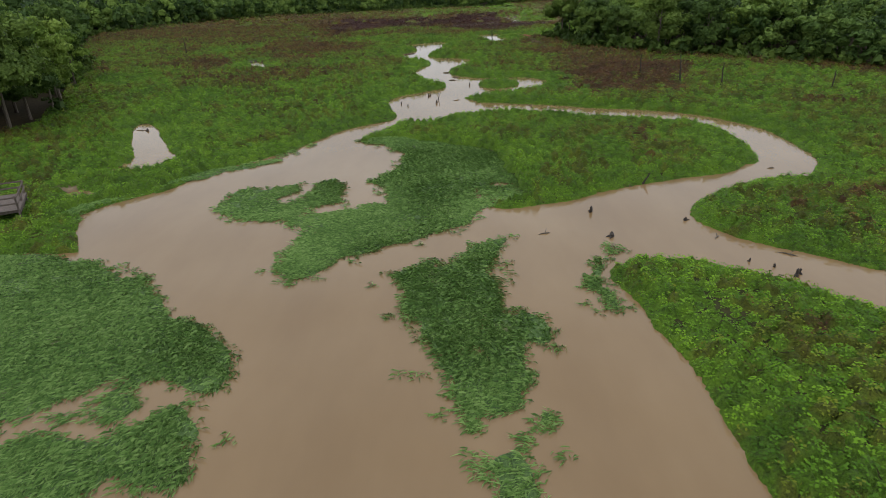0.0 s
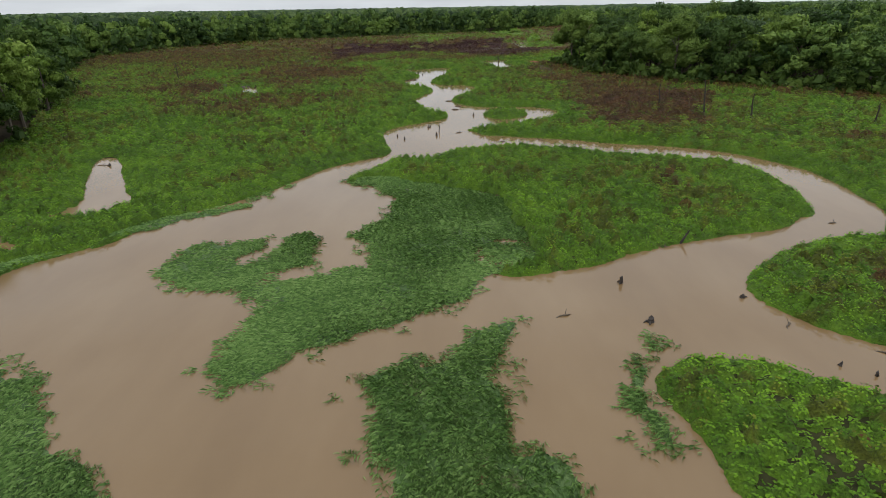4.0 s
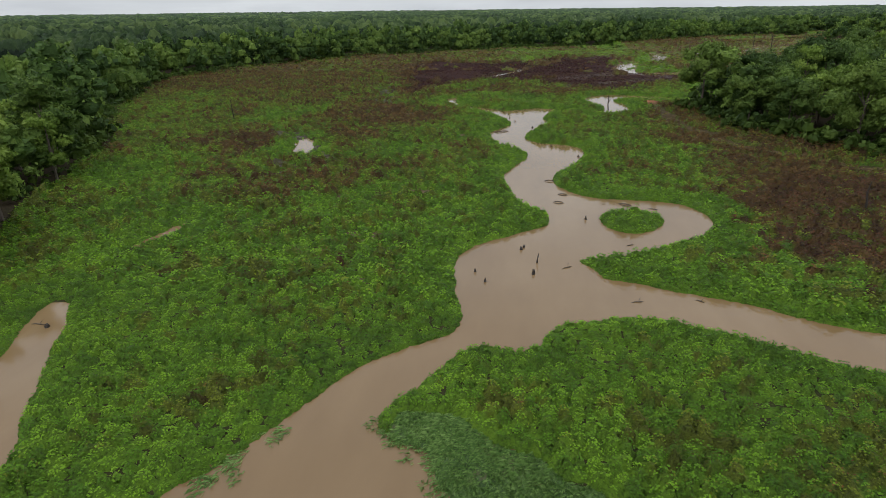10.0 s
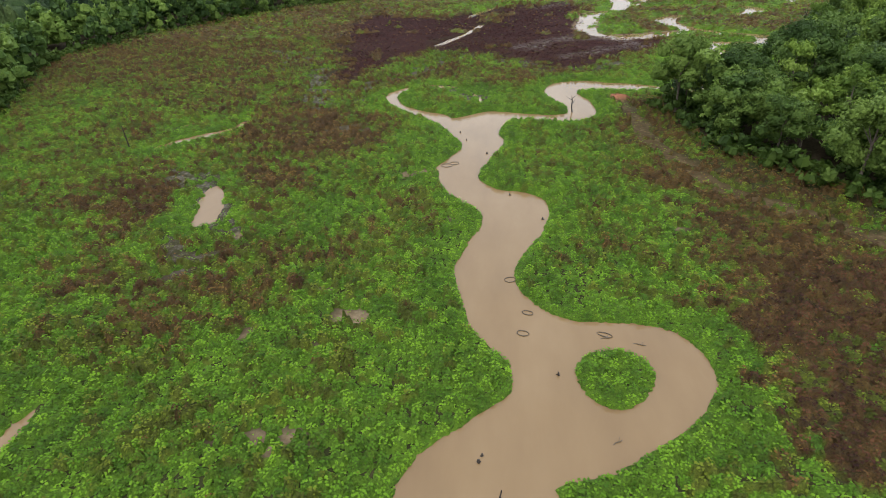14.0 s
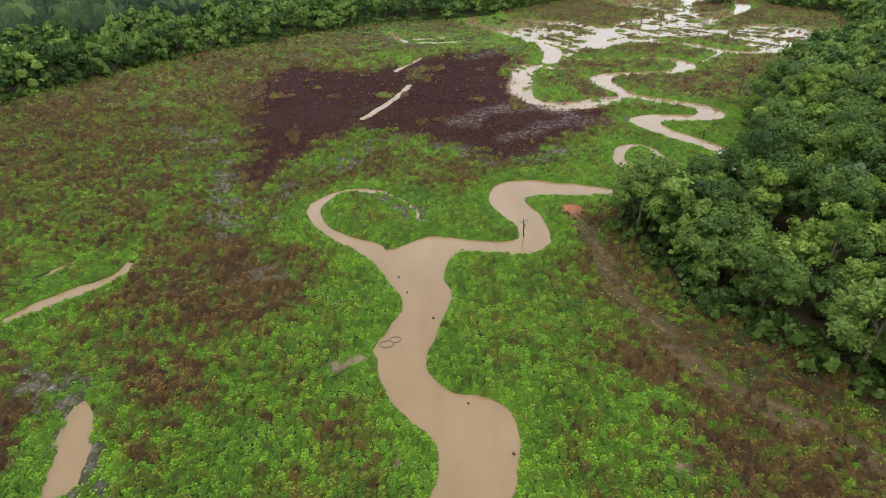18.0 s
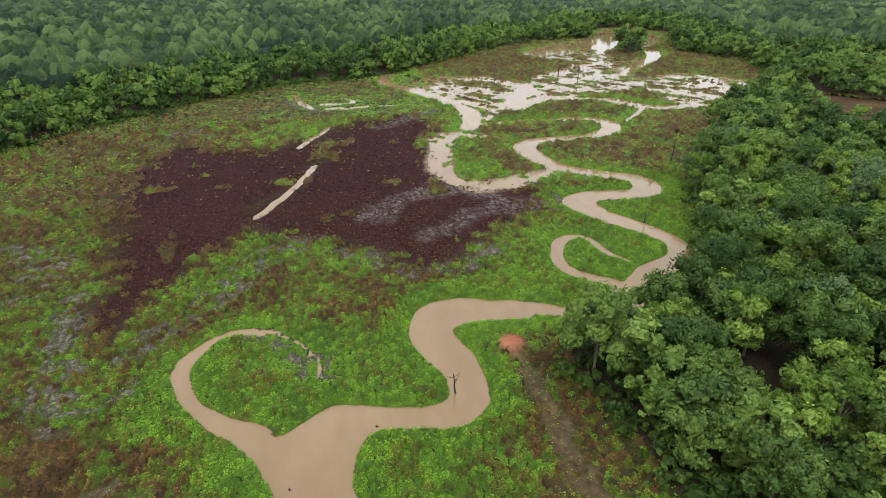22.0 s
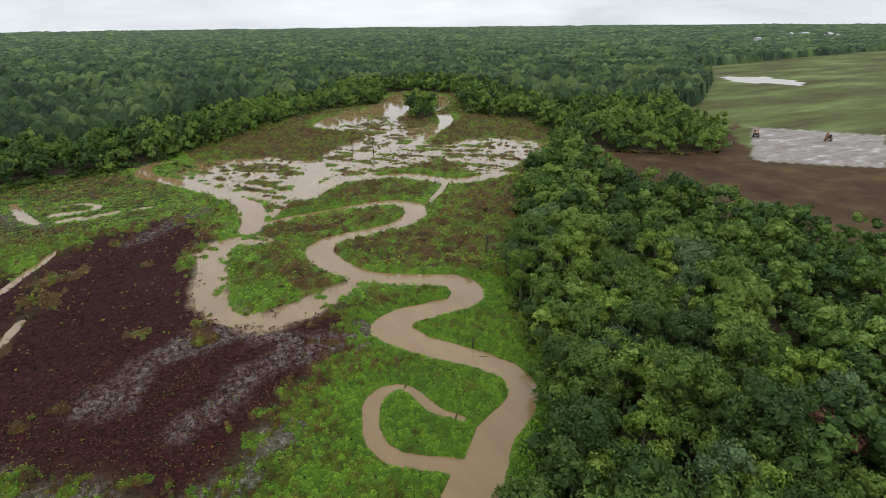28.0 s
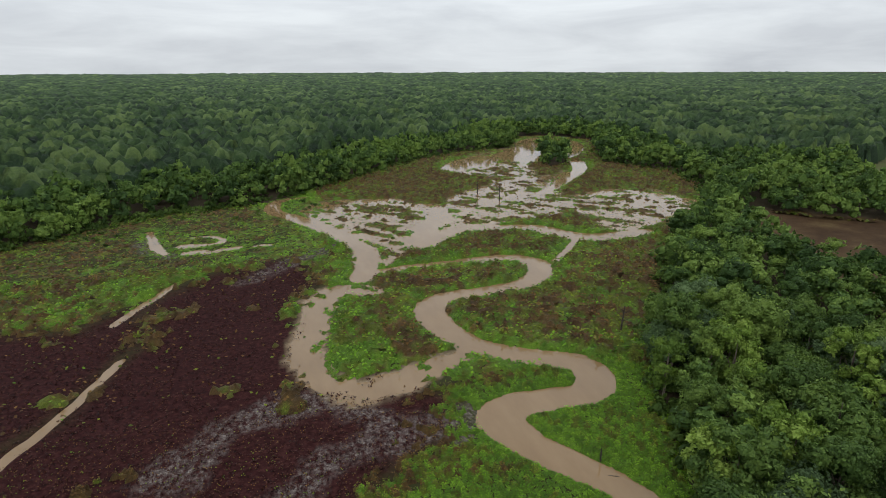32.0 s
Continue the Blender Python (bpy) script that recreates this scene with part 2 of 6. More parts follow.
RINGS["zone_rust_left"] = [(-50.3, 122.4), (-49.6, 126.1), (-52.9, 134.3), (-56.6, 143.7), (-53.2, 147.9), (-49, 140.2), (-46.6, 130.1), (-46.2, 123.7)]
RINGS["zone_brown_left"] = [(-50.6, 114.8), (-45.9, 119.2), (-40.5, 122.1), (-33.8, 123), (-27.4, 124.6), (-19.6, 124.2), (-20.3, 118.6), (-25.6, 116.9), (-30, 115.1), (-28.8, 109.4), (-32.4, 105.6), (-37.4, 108.1), (-42.9, 112.9)]
RINGS["zone_brown_west"] = [(-65.2, 140), (-62.2, 142.1), (-56.4, 141.4), (-49.5, 143.9), (-45.9, 137.1), (-44.8, 132), (-45.7, 127.4), (-46.4, 121.8), (-49.8, 119.4)]
RINGS["zone_brown_mid"] = [(-49.3, 172.8), (-43.6, 178.1), (-33.3, 174.4), (-19.8, 170.3), (-22, 161.5), (-22.4, 154.8), (-30.1, 152.6), (-37.5, 155), (-44.2, 161.2)]
RINGS["zone_brown_low"] = [(-42.9, 144.5), (-38.9, 151.8), (-33.2, 149.4), (-27.9, 142.1), (-31.7, 138.3), (-36.9, 139)]
RINGS["zone_brown_fork"] = [(-47.9, 182.6), (-43.9, 183.1), (-36.8, 180.5), (-30.3, 174.9), (-30.6, 169.1), (-25.6, 163.9), (-30.9, 162.4), (-39.9, 164.1)]
RINGS["zone_brown_south"] = [(-42, 111.9), (-39, 117.6), (-31, 116.4), (-22.8, 112.7), (-25.8, 105.6), (-29.8, 103.2), (-35.9, 104)]
RINGS["pool_c"] = [(-40.9, 127.7), (-41.9, 132.3), (-43.3, 136.7), (-43.5, 142.5), (-41.3, 140.9), (-39.9, 137), (-38.7, 131.6), (-38.1, 128.3)]
RINGS["mat_main"] = [(-4.2, 45.8), (-6.1, 49.4), (-7.1, 50.8), (-6.5, 51.8), (-5.4, 54.3), (-4.9, 54.9), (-4.8, 59.4), (-6, 62.5), (-9.6, 65.8), (-9.4, 67.5), (-6.4, 67.9), (-4.3, 66.2), (0.1, 63.4), (4.6, 60.6), (5.8, 55.3), (6.2, 51), (6.6, 47), (7.8, 45.6), (4, 44.6), (2.4, 43.1), (1.7, 40.8), (0, 39.8), (-2.5, 37.5), (-4.2, 37.4), (-5.8, 35.4), (-7.2, 34.9), (-7.3, 33.5), (-8.2, 32.6), (-9.5, 32.4), (-10.3, 33.6), (-11.3, 35.7), (-10.7, 37.9), (-10.2, 39.8), (-13, 42.4), (-12, 43.1), (-9.6, 43.1), (-8.7, 43.9), (-7.3, 44.3), (-6.2, 45.1)]
RINGS["mat_west"] = [(-18.1, 44), (-18.9, 45.6), (-18.7, 47.5), (-18, 49.3), (-17.3, 50.2), (-15.7, 50), (-14.4, 50.6), (-13.1, 50.8), (-13, 49), (-13.7, 47.9), (-13.3, 45.4), (-12.3, 46.9), (-11.8, 48.5), (-11.9, 51), (-11, 52.5), (-9, 51.4), (-8.5, 49.4), (-8.9, 48), (-8, 46.2), (-9, 45), (-10.3, 45.2), (-11.5, 44.9), (-11.5, 43.2), (-13.2, 42.2), (-15.5, 42.4), (-17, 42.9)]
RINGS["mat_mid"] = [(-4.4, 32.2), (-3.8, 32.9), (-2.2, 34), (-1.3, 35.2), (-0.6, 34.8), (-0.8, 33.6), (-0.1, 33.9), (0.5, 36), (1.9, 37.3), (3.8, 38.1), (4, 36.7), (2.8, 34.6), (2.1, 32.7), (2.5, 31.6), (2.5, 30.2), (2.6, 28.6), (2.9, 28), (3.7, 28.3), (3.7, 29.5), (4.3, 29.2), (4.3, 28.3), (4.8, 27.4), (5, 26.1), (4.7, 24.6), (3.8, 24.6), (3.3, 24.9), (3.4, 23.7), (3.8, 22.9), (3, 22.1), (2.5, 21.7), (2.3, 20.8), (1.7, 20.4), (0.6, 20.5), (1.1, 19.8), (0.6, 19.1), (-0.2, 19.2), (-0.3, 20), (-0.6, 20.7), (-1, 21.4), (-0.7, 22.2), (-1.3, 23.4), (-1.1, 24.3), (-1.8, 25.3), (-2.2, 26.3), (-1.9, 27.4), (-3, 28.9), (-2.6, 29.8), (-3.3, 31.1)]
RINGS["mat_low"] = [(1, 15.5), (1.3, 17), (1, 17.5), (0.3, 17.9), (0.8, 18.4), (1.2, 18.1), (1.6, 18.2), (2.3, 18.8), (2.5, 19.7), (3.1, 20.8), (3.6, 20.6), (4, 19.7), (3.2, 19.4), (2.7, 18.3), (2.8, 17.6), (2.8, 16.7), (2.7, 15.5)]
STROKES["grey_fork"] = [(-36.5, 182.9, 7), (-41.7, 188.3, 6), (-43.5, 198.2, 6), (-44.2, 203.5, 5), (-46, 213.5, 4)]
STROKES["grey_fork_low"] = [(-36.1, 181.6, 2.5), (-32.4, 185.2, 2.5), (-29.8, 188.8, 2.5)]
STROKES["grey_band"] = [(-32.5, 193.3, 3), (-28.6, 200.5, 5), (-22.4, 208, 5), (-19.6, 218.8, 8), (-11.4, 228.8, 7), (-4.3, 231, 3)]
STROKES["grey_north"] = [(-69.4, 295.9, 5), (-54.8, 316.7, 9), (-47.8, 327.3, 12), (-37.4, 313.3, 7)]
STROKES["grey_mid"] = [(8.2, 241.5, 9), (12.3, 250.4, 6), (18.8, 255, 7), (27.5, 254.8, 10), (34.8, 255.7, 4)]
STROKES["grey_mid_low"] = [(15.9, 228.3, 4), (24.3, 233.9, 6), (30.4, 239.1, 5), (38.3, 240.6, 6), (49, 239.1, 4)]
STROKES["grey_east"] = [(33.6, 252.6, 7), (40.1, 243.7, 6), (51.1, 243.7, 9)]
STROKES["grey_south"] = [(-4.3, 227.4, 3), (4.8, 222, 3), (10.6, 212.3, 4), (19.3, 211.4, 4), (33.1, 223.9, 3)]
STROKES["grey_west"] = [(-69.4, 237.5, 5), (-60.6, 237.3, 8), (-51.9, 221.3, 9), (-56.1, 214.4, 4)]
STROKES["grey_low"] = [(-30.1, 167.3, 4.5), (-23.1, 166.4, 4.5)]
STROKES["grey_ditch"] = [(15, 319.3, 4), (28, 330.6, 7), (43.5, 347.9, 8)]
STROKES["grey_oxbow"] = [(-13.9, 197.4, 2.5), (-9.3, 195.1, 3), (-5.2, 189.4, 3), (-4, 184, 2)]
STROKES["grey_spit"] = [(-39.3, 121, 4), (-36, 118.6, 5), (-42.7, 124.4, 2)]
STROKES["grey_pool"] = [(-45.9, 144.2, 4), (-50.9, 145, 3), (-35.9, 129.1, 3), (-33.1, 124.8, 1.5)]
STROKES["pool_d"] = [(-59.9, 157.6, 2.2), (-56.5, 162.2, 3.2), (-51.7, 165.8, 2.6), (-49.7, 168.9, 1.8), (-49.8, 172.3, 1.6)]
STROKES["pool_f"] = [(-61.7, 168.1, 1.6), (-58.7, 172.4, 1.4)]
STROKES["oxbow_low"] = [(-12.3, 175.6, 4), (-16.2, 177.8, 3.6), (-20, 181.2, 2.6), (-22.7, 185.4, 2.4), (-24.1, 189.9, 2.8), (-22.9, 194, 2.6), (-20.6, 197.6, 2), (-16.8, 199.7, 1.8), (-12.1, 198.7, 1.2), (-7.9, 195.2, 1), (-5.2, 190.7, 0.8), (-4.2, 185.9, 0.8)]
STROKES["verge"] = [(23.5, 186, 2.5), (24.6, 173.5, 2.5), (25.3, 157.6, 3.2), (27.9, 145.7, 4), (31.8, 138.5, 4.5), (38.8, 131.9, 5), (44.9, 125.8, 5)]
STROKES["brown_edge"] = [(17.9, 174.9, 3), (21.9, 165.5, 4), (23.2, 155.9, 5), (21.8, 147.6, 5), (25.4, 138.5, 5), (30.1, 131.6, 4)]
STROKES["ditch_c"] = [(-15.8, 382.1, 2.376), (-13.4, 371.4, 2.97), (-10, 357.9, 3.366), (-7.3, 353.4, 2.376)]
STROKES["ditch_d"] = [(-2.4, 360.7, 5.1), (0.8, 360.9, 3.9), (5.2, 360.5, 2.7), (8.3, 360.9, 2.7), (8.9, 365.5, 2.4), (6.2, 369.9, 2.1), (2.6, 371.9, 2.1), (-1.8, 371.4, 1.8)]
STROKES["ditch_e"] = [(-1.1, 352.4, 3.9), (2.4, 354.2, 3.6), (5.9, 350.4, 2.7), (9.2, 354.3, 2.7)]
STROKES["ditch_f"] = [(19.2, 354.2, 2.4), (21.9, 354.8, 2.7), (23.9, 355.1, 2.1)]
STROKES["ditch_g"] = [(11.4, 353.1, 3), (13.4, 354.7, 3.6)]
STROKES["grey_marsh"] = [(-16.4, 368.4, 6), (-11.5, 356.9, 6), (-6.1, 348, 4)]
# bare silt between the weeds: from, to, width
MUD_SPOTS = [(-16.7, 109.9, -14.3, 110.7, 3), (-20.4, 113, -19.3, 113.6, 1.6), (-18.8, 93.3, -15.6, 94.3, 2.2), (-25.6, 105.9, -24.9, 107.3, 1.4), (-23.3, 93.9, -22.7, 94.8, 1.6), (-19.3, 105.2, -18.6, 105.4, 1.2), (-17.5, 83.7, -15.6, 84.4, 1.5), (-16.1, 109.8, -14, 110.8, 1.4), (-33.5, 125.9, -33.1, 127.1, 1.3), (-7.5, 130.6, -6.8, 129.4, 1.5), (-12.9, 146.5, -12.3, 147.8, 1.6), (-16, 159.7, -14.9, 160.3, 1.5), (20.1, 130, 21.1, 128.5, 1.8), (7.4, 138.3, 8.3, 137.5, 1.6), (-24.1, 78.3, -22.7, 77.5, 1.3), (2.9, 61.6, 3.9, 59.7, 1.5), (-2.6, 59.5, -1.7, 60.3, 1.6), (-15.3, 146.1, -13.6, 146.9, 2.2), (-33.7, 50.7, -31.5, 49.8, 1.6), (-33.3, 56.6, -31.9, 58.1, 1.2)]
for n_, (ax_, ay_, bx_, by_, w_) in enumerate(MUD_SPOTS):
    STROKES["mud_%d" % n_] = [(ax_, ay_, w_ * 0.7), ((ax_ + bx_) / 2, (ay_ + by_) / 2, w_), (bx_, by_, w_ * 0.6)]
RINGS["zone_brown_ridge"] = [(-30, 199), (-21.1, 213.1), (-9, 223.2), (2.2, 218.4), (8.7, 210.3), (1.3, 203.5), (-10.5, 204.3), (-17.7, 200.3), (-25.4, 192.9)]
WATER_RINGS = ["lagoon", "river_bay", "mouth", "river_upper", "pond_far", "pond_west", "pool_near", "pool_c"]
WATER_STROKES = ["loop_creek", "oxbow_low", "river_bends", "oxbow_mid", "north_branch", "cut_branch", "east_branch", "east_channel", "east_thread", "pool_b", "pool_d", "pool_f", "pool_e", "ditch_a", "ditch_b", "ditch_c", "ditch_d", "ditch_e", "ditch_f", "ditch_g"]
MAT_RINGS = ["mat_main", "mat_west", "mat_mid", "mat_low", "mat_slim", "mat_left", "mat_left_low", "mat_left_mid", "mat_shelf"]
FLAT_RINGS = ["flats_west", "flats_mid", "flats_east", "flats_top"]
BROWN_RINGS = ["zone_brown_right", "zone_brown_left", "zone_brown_west", "zone_brown_mid", "zone_brown_low", "zone_brown_fork", "zone_brown_south", "zone_brown_ridge"]
RUST_RINGS = ["zone_rust_right", "zone_rust_left"]
GREY_STROKES = [k for k in STROKES if k.startswith("grey_")]
# the open marsh: its west edge going north, then its east edge coming back
MARSH_WEST = [(-90, -60), (-60, 40), (-52, 76), (-57, 92), (-64, 105), (-75, 132), (-98, 160), (-110, 190), (-128, 222), (-122, 263), (-101, 304), (-72, 352), (-50, 380), (-14, 412), (24, 416), (58, 452), (88, 487), (132, 528), (190, 548), (212, 602), (242, 606)]
MARSH_EAST = [(260, 566), (212, 468), (232, 428), (210, 376), (186, 350), (157, 328), (130, 299), (110, 276), (95, 256), (86, 242), (78, 226), (70, 208), (61, 195), (52, 190), (41, 187), (34, 188), (31, 182), (33, 168), (36, 157), (41, 148), (47, 141), (58, 131), (72, 117), (90, 101), (112, 60), (120, -60)]
# the open fields, from the marsh's corner to the far plain
FIELDS = [(185, 338), (206, 344), (222, 325), (240, 310), (262, 322), (284, 341), (301, 390), (385, 433), (533, 539), (618, 635), (866, 668), (1192, 705), (1500, 500), (900, 100), (330, 40), (190, 150), (174, 212), (170, 226), (167, 242), (164, 262), (165, 285)]
# brown verge along the east wood, and the dry field beside it
DRY_FIELD = [(180, 338), (206, 348), (240, 312), (262, 322), (290, 352), (320, 360), (300, 345), (245, 292), (278, 254), (330, 200), (300, 120), (165, 190), (155, 260)]


# ---------------------------------------------------------------- world and light
world = bpy.data.worlds.new("overcast_sky")
scene.world = world
world.use_nodes = True
wt = world.node_tree
wt.nodes.clear()


def link_nodes(tree, a, b):
    tree.links.new(a, b)


w_out = wt.nodes.new("ShaderNodeOutputWorld")
w_bg = wt.nodes.new("ShaderNodeBackground")
w_bg.inputs["Strength"].default_value = SKY_STRENGTH
w_sky = wt.nodes.new("ShaderNodeTexSky")
w_sky.sky_type = "NISHITA"
w_sky.sun_disc = False
w_sky.sun_elevation = radians(SUN_ELEVATION)
w_sky.sun_rotation = radians(SUN_ROTATION)
w_sky.dust_density = 3.0
w_co = wt.nodes.new("ShaderNodeTexCoord")
w_map = wt.nodes.new("ShaderNodeMapping")
w_map.inputs["Scale"].default_value = (1.6, 1.6, 9.0)
w_n = wt.nodes.new("ShaderNodeTexNoise")
w_n.inputs["Scale"].default_value = 2.2
w_n.inputs["Detail"].default_value = 7.0
w_n.inputs["Roughness"].default_value = 0.55
w_n.inputs["Distortion"].default_value = 0.35
w_ramp = wt.nodes.new("ShaderNodeValToRGB")
w_ramp.color_ramp.elements[0].position = 0.36
w_ramp.color_ramp.elements[0].color = (7.0, 7.4, 7.9, 1)
w_ramp.color_ramp.elements[1].position = 0.66
w_ramp.color_ramp.elements[1].color = (9.1, 9.6, 10.0, 1)
w_mix = wt.nodes.new("ShaderNodeMixRGB")
w_mix.inputs[0].default_value = 0.93
# an overcast sky is three times as bright overhead as at the horizon
w_sep = wt.nodes.new("ShaderNodeSeparateXYZ")
w_up = wt.nodes.new("ShaderNodeMapRange")
w_up.inputs["From Min"].default_value, w_up.inputs["From Max"].default_value = 0.0, 1.0
w_up.inputs["To Min"].default_value, w_up.inputs["To Max"].default_value = 0.95, 2.3
w_scale = wt.nodes.new("ShaderNodeVectorMath")
w_scale.operation = "SCALE"
link_nodes(wt, w_co.outputs["Generated"], w_map.inputs["Vector"])
link_nodes(wt, w_map.outputs[0], w_n.inputs["Vector"])
link_nodes(wt, w_n.outputs[0], w_ramp.inputs[0])
link_nodes(wt, w_sky.outputs[0], w_mix.inputs[1])
link_nodes(wt, w_ramp.outputs[0], w_mix.inputs[2])
link_nodes(wt, w_co.outputs["Generated"], w_sep.inputs[0])
link_nodes(wt, w_sep.outputs["Z"], w_up.inputs["Value"])
link_nodes(wt, w_mix.outputs[0], w_scale.inputs[0])
link_nodes(wt, w_up.outputs[0], w_scale.inputs["Scale"])
link_nodes(wt, w_scale.outputs[0], w_bg.inputs["Color"])
link_nodes(wt, w_bg.outputs[0], w_out.inputs["Surface"])

sun_data = bpy.data.lights.new("sun", "SUN")
sun_data.energy = SUN_STRENGTH
sun_data.angle = radians(20)
sun_data.color = (1.0, 0.97, 0.92)
sun = new("sun", sun_data)
# the sun stands in the direction that the sky names
_az, _el = radians(SUN_ROTATION), radians(SUN_ELEVATION)
_to = Vector((math.sin(_az) * math.cos(_el), math.cos(_az) * math.cos(_el), math.sin(_el)))
sun.matrix_world = look(_to * 300, (0, 0, 0))


# ---------------------------------------------------------------- materials
def nodes_of(name):
    m = bpy.data.materials.new(name)
    m.use_nodes = True
    t = m.node_tree
    p = t.nodes["Principled BSDF"]
    return m, t, p


def noise_node(t, scale, detail=3.0, rough=0.55, coords="Object", stretch=None):
    co = t.nodes.new("ShaderNodeTexCoord")
    n = t.nodes.new("ShaderNodeTexNoise")
    n.inputs["Scale"].default_value = scale
    n.inputs["Detail"].default_value = detail
    n.inputs["Roughness"].default_value = rough
    if stretch:
        mp = t.nodes.new("ShaderNodeMapping")
        mp.inputs["Scale"].default_value = stretch
        t.links.new(co.outputs[coords], mp.inputs["Vector"])
        t.links.new(mp.outputs[0], n.inputs["Vector"])
    else:
        t.links.new(co.outputs[coords], n.inputs["Vector"])
    return n.outputs[0]


def ramp_node(t, fac, stops):
    r = t.nodes.new("ShaderNodeValToRGB")
    el = r.color_ramp.elements
    while len(el) < len(stops):
        el.new(0.5)
    for e, (pos, col) in zip(el, stops):
        e.position, e.color = pos, (*col, 1)
    t.links.new(fac, r.inputs[0])
    return r.outputs[0]


def mix_node(t, fac, a, b, mode="MIX"):
    m = t.nodes.new("ShaderNodeMixRGB")
    m.blend_type = mode
    for sock, v in ((m.inputs[0], fac), (m.inputs[1], a), (m.inputs[2], b)):
        if isinstance(v, (int, float)):
            sock.default_value = v
        elif isinstance(v, tuple):
            sock.default_value = (*v, 1)
        else:
            t.links.new(v, sock)
    return m.outputs[0]


def math_node(t, op, a, b=0.0):
    m = t.nodes.new("ShaderNodeMath")
    m.operation = op
    for sock, v in zip(m.inputs, (a, b)):
        if isinstance(v, (int, float)):
            sock.default_value = v
        else:
            t.links.new(v, sock)
    return m.outputs[0]


def bump_node(t, p, height, strength, distance):
    b = t.nodes.new("ShaderNodeBump")
    b.inputs["Strength"].default_value = strength
    b.inputs["Distance"].default_value = distance
    t.links.new(height, b.inputs["Height"])
    t.links.new(b.outputs[0], p.inputs["Normal"])


def foliage(name, dark, mid, light, patch=0.12, fine=0.9, accent=None, through_light=0.3, by_object=0.0, leafy=0.0, by_plant=0.0, by_leaf=0.65):
    """Leaves: colour by leaf, by patch and, for trees, by tree; some light comes through."""
    m, t, p = nodes_of(name)
    geo = t.nodes.new("ShaderNodeNewGeometry")
    leaf = geo.outputs["Random Per Island"]
    big = noise_node(t, patch, 4.0, 0.6)
    small = noise_node(t, fine, 2.0)
    f = math_node(t, "ADD", math_node(t, "MULTIPLY", big, 0.75), math_node(t, "MULTIPLY", small, 0.25))
    f = math_node(t, "ADD", f, math_node(t, "MULTIPLY", leaf, by_leaf))
    if by_object:
        oi = t.nodes.new("ShaderNodeObjectInfo")
        f = math_node(t, "ADD", f, math_node(t, "MULTIPLY", oi.outputs["Random"], by_object))
    if by_plant:
        a = t.nodes.new("ShaderNodeAttribute")
        a.attribute_name = "tone"
        f = math_node(t, "ADD", f, math_node(t, "MULTIPLY", a.outputs["Fac"], by_plant))
    f = math_node(t, "MULTIPLY", f, 1 / (1.0 + by_leaf + by_object + by_plant))
    col = ramp_node(t, f, [(0.33, dark), (0.5, mid), (0.68, light)])
    if accent:
        spots = noise_node(t, patch * 2.2, 3.0, 0.65)
        mask = ramp_node(t, spots, [(0.56, (0, 0, 0)), (0.68, (1, 1, 1))])
        col = mix_node(t, math_node(t, "MULTIPLY", mask, 0.75), col, accent)
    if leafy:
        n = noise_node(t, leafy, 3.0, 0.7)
        # hollows of the relief are coloured darker, as painted shade between leaves
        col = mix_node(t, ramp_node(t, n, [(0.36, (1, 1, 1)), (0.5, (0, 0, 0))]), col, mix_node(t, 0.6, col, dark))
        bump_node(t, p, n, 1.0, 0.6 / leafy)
    t.links.new(col, p.inputs["Base Color"])
    p.inputs["Roughness"].default_value = 0.65
    p.inputs["Specular IOR Level"].default_value = 0.18
    tr = t.nodes.new("ShaderNodeBsdfTranslucent")
    t.links.new(col, tr.inputs["Color"])
    ms = t.nodes.new("ShaderNodeMixShader")
    ms.inputs[0].default_value = through_light
    t.links.new(p.outputs[0], ms.inputs[1])
    t.links.new(tr.outputs[0], ms.inputs[2])
    t.links.new(ms.outputs[0], t.nodes["Material Output"].inputs["Surface"])
    return m


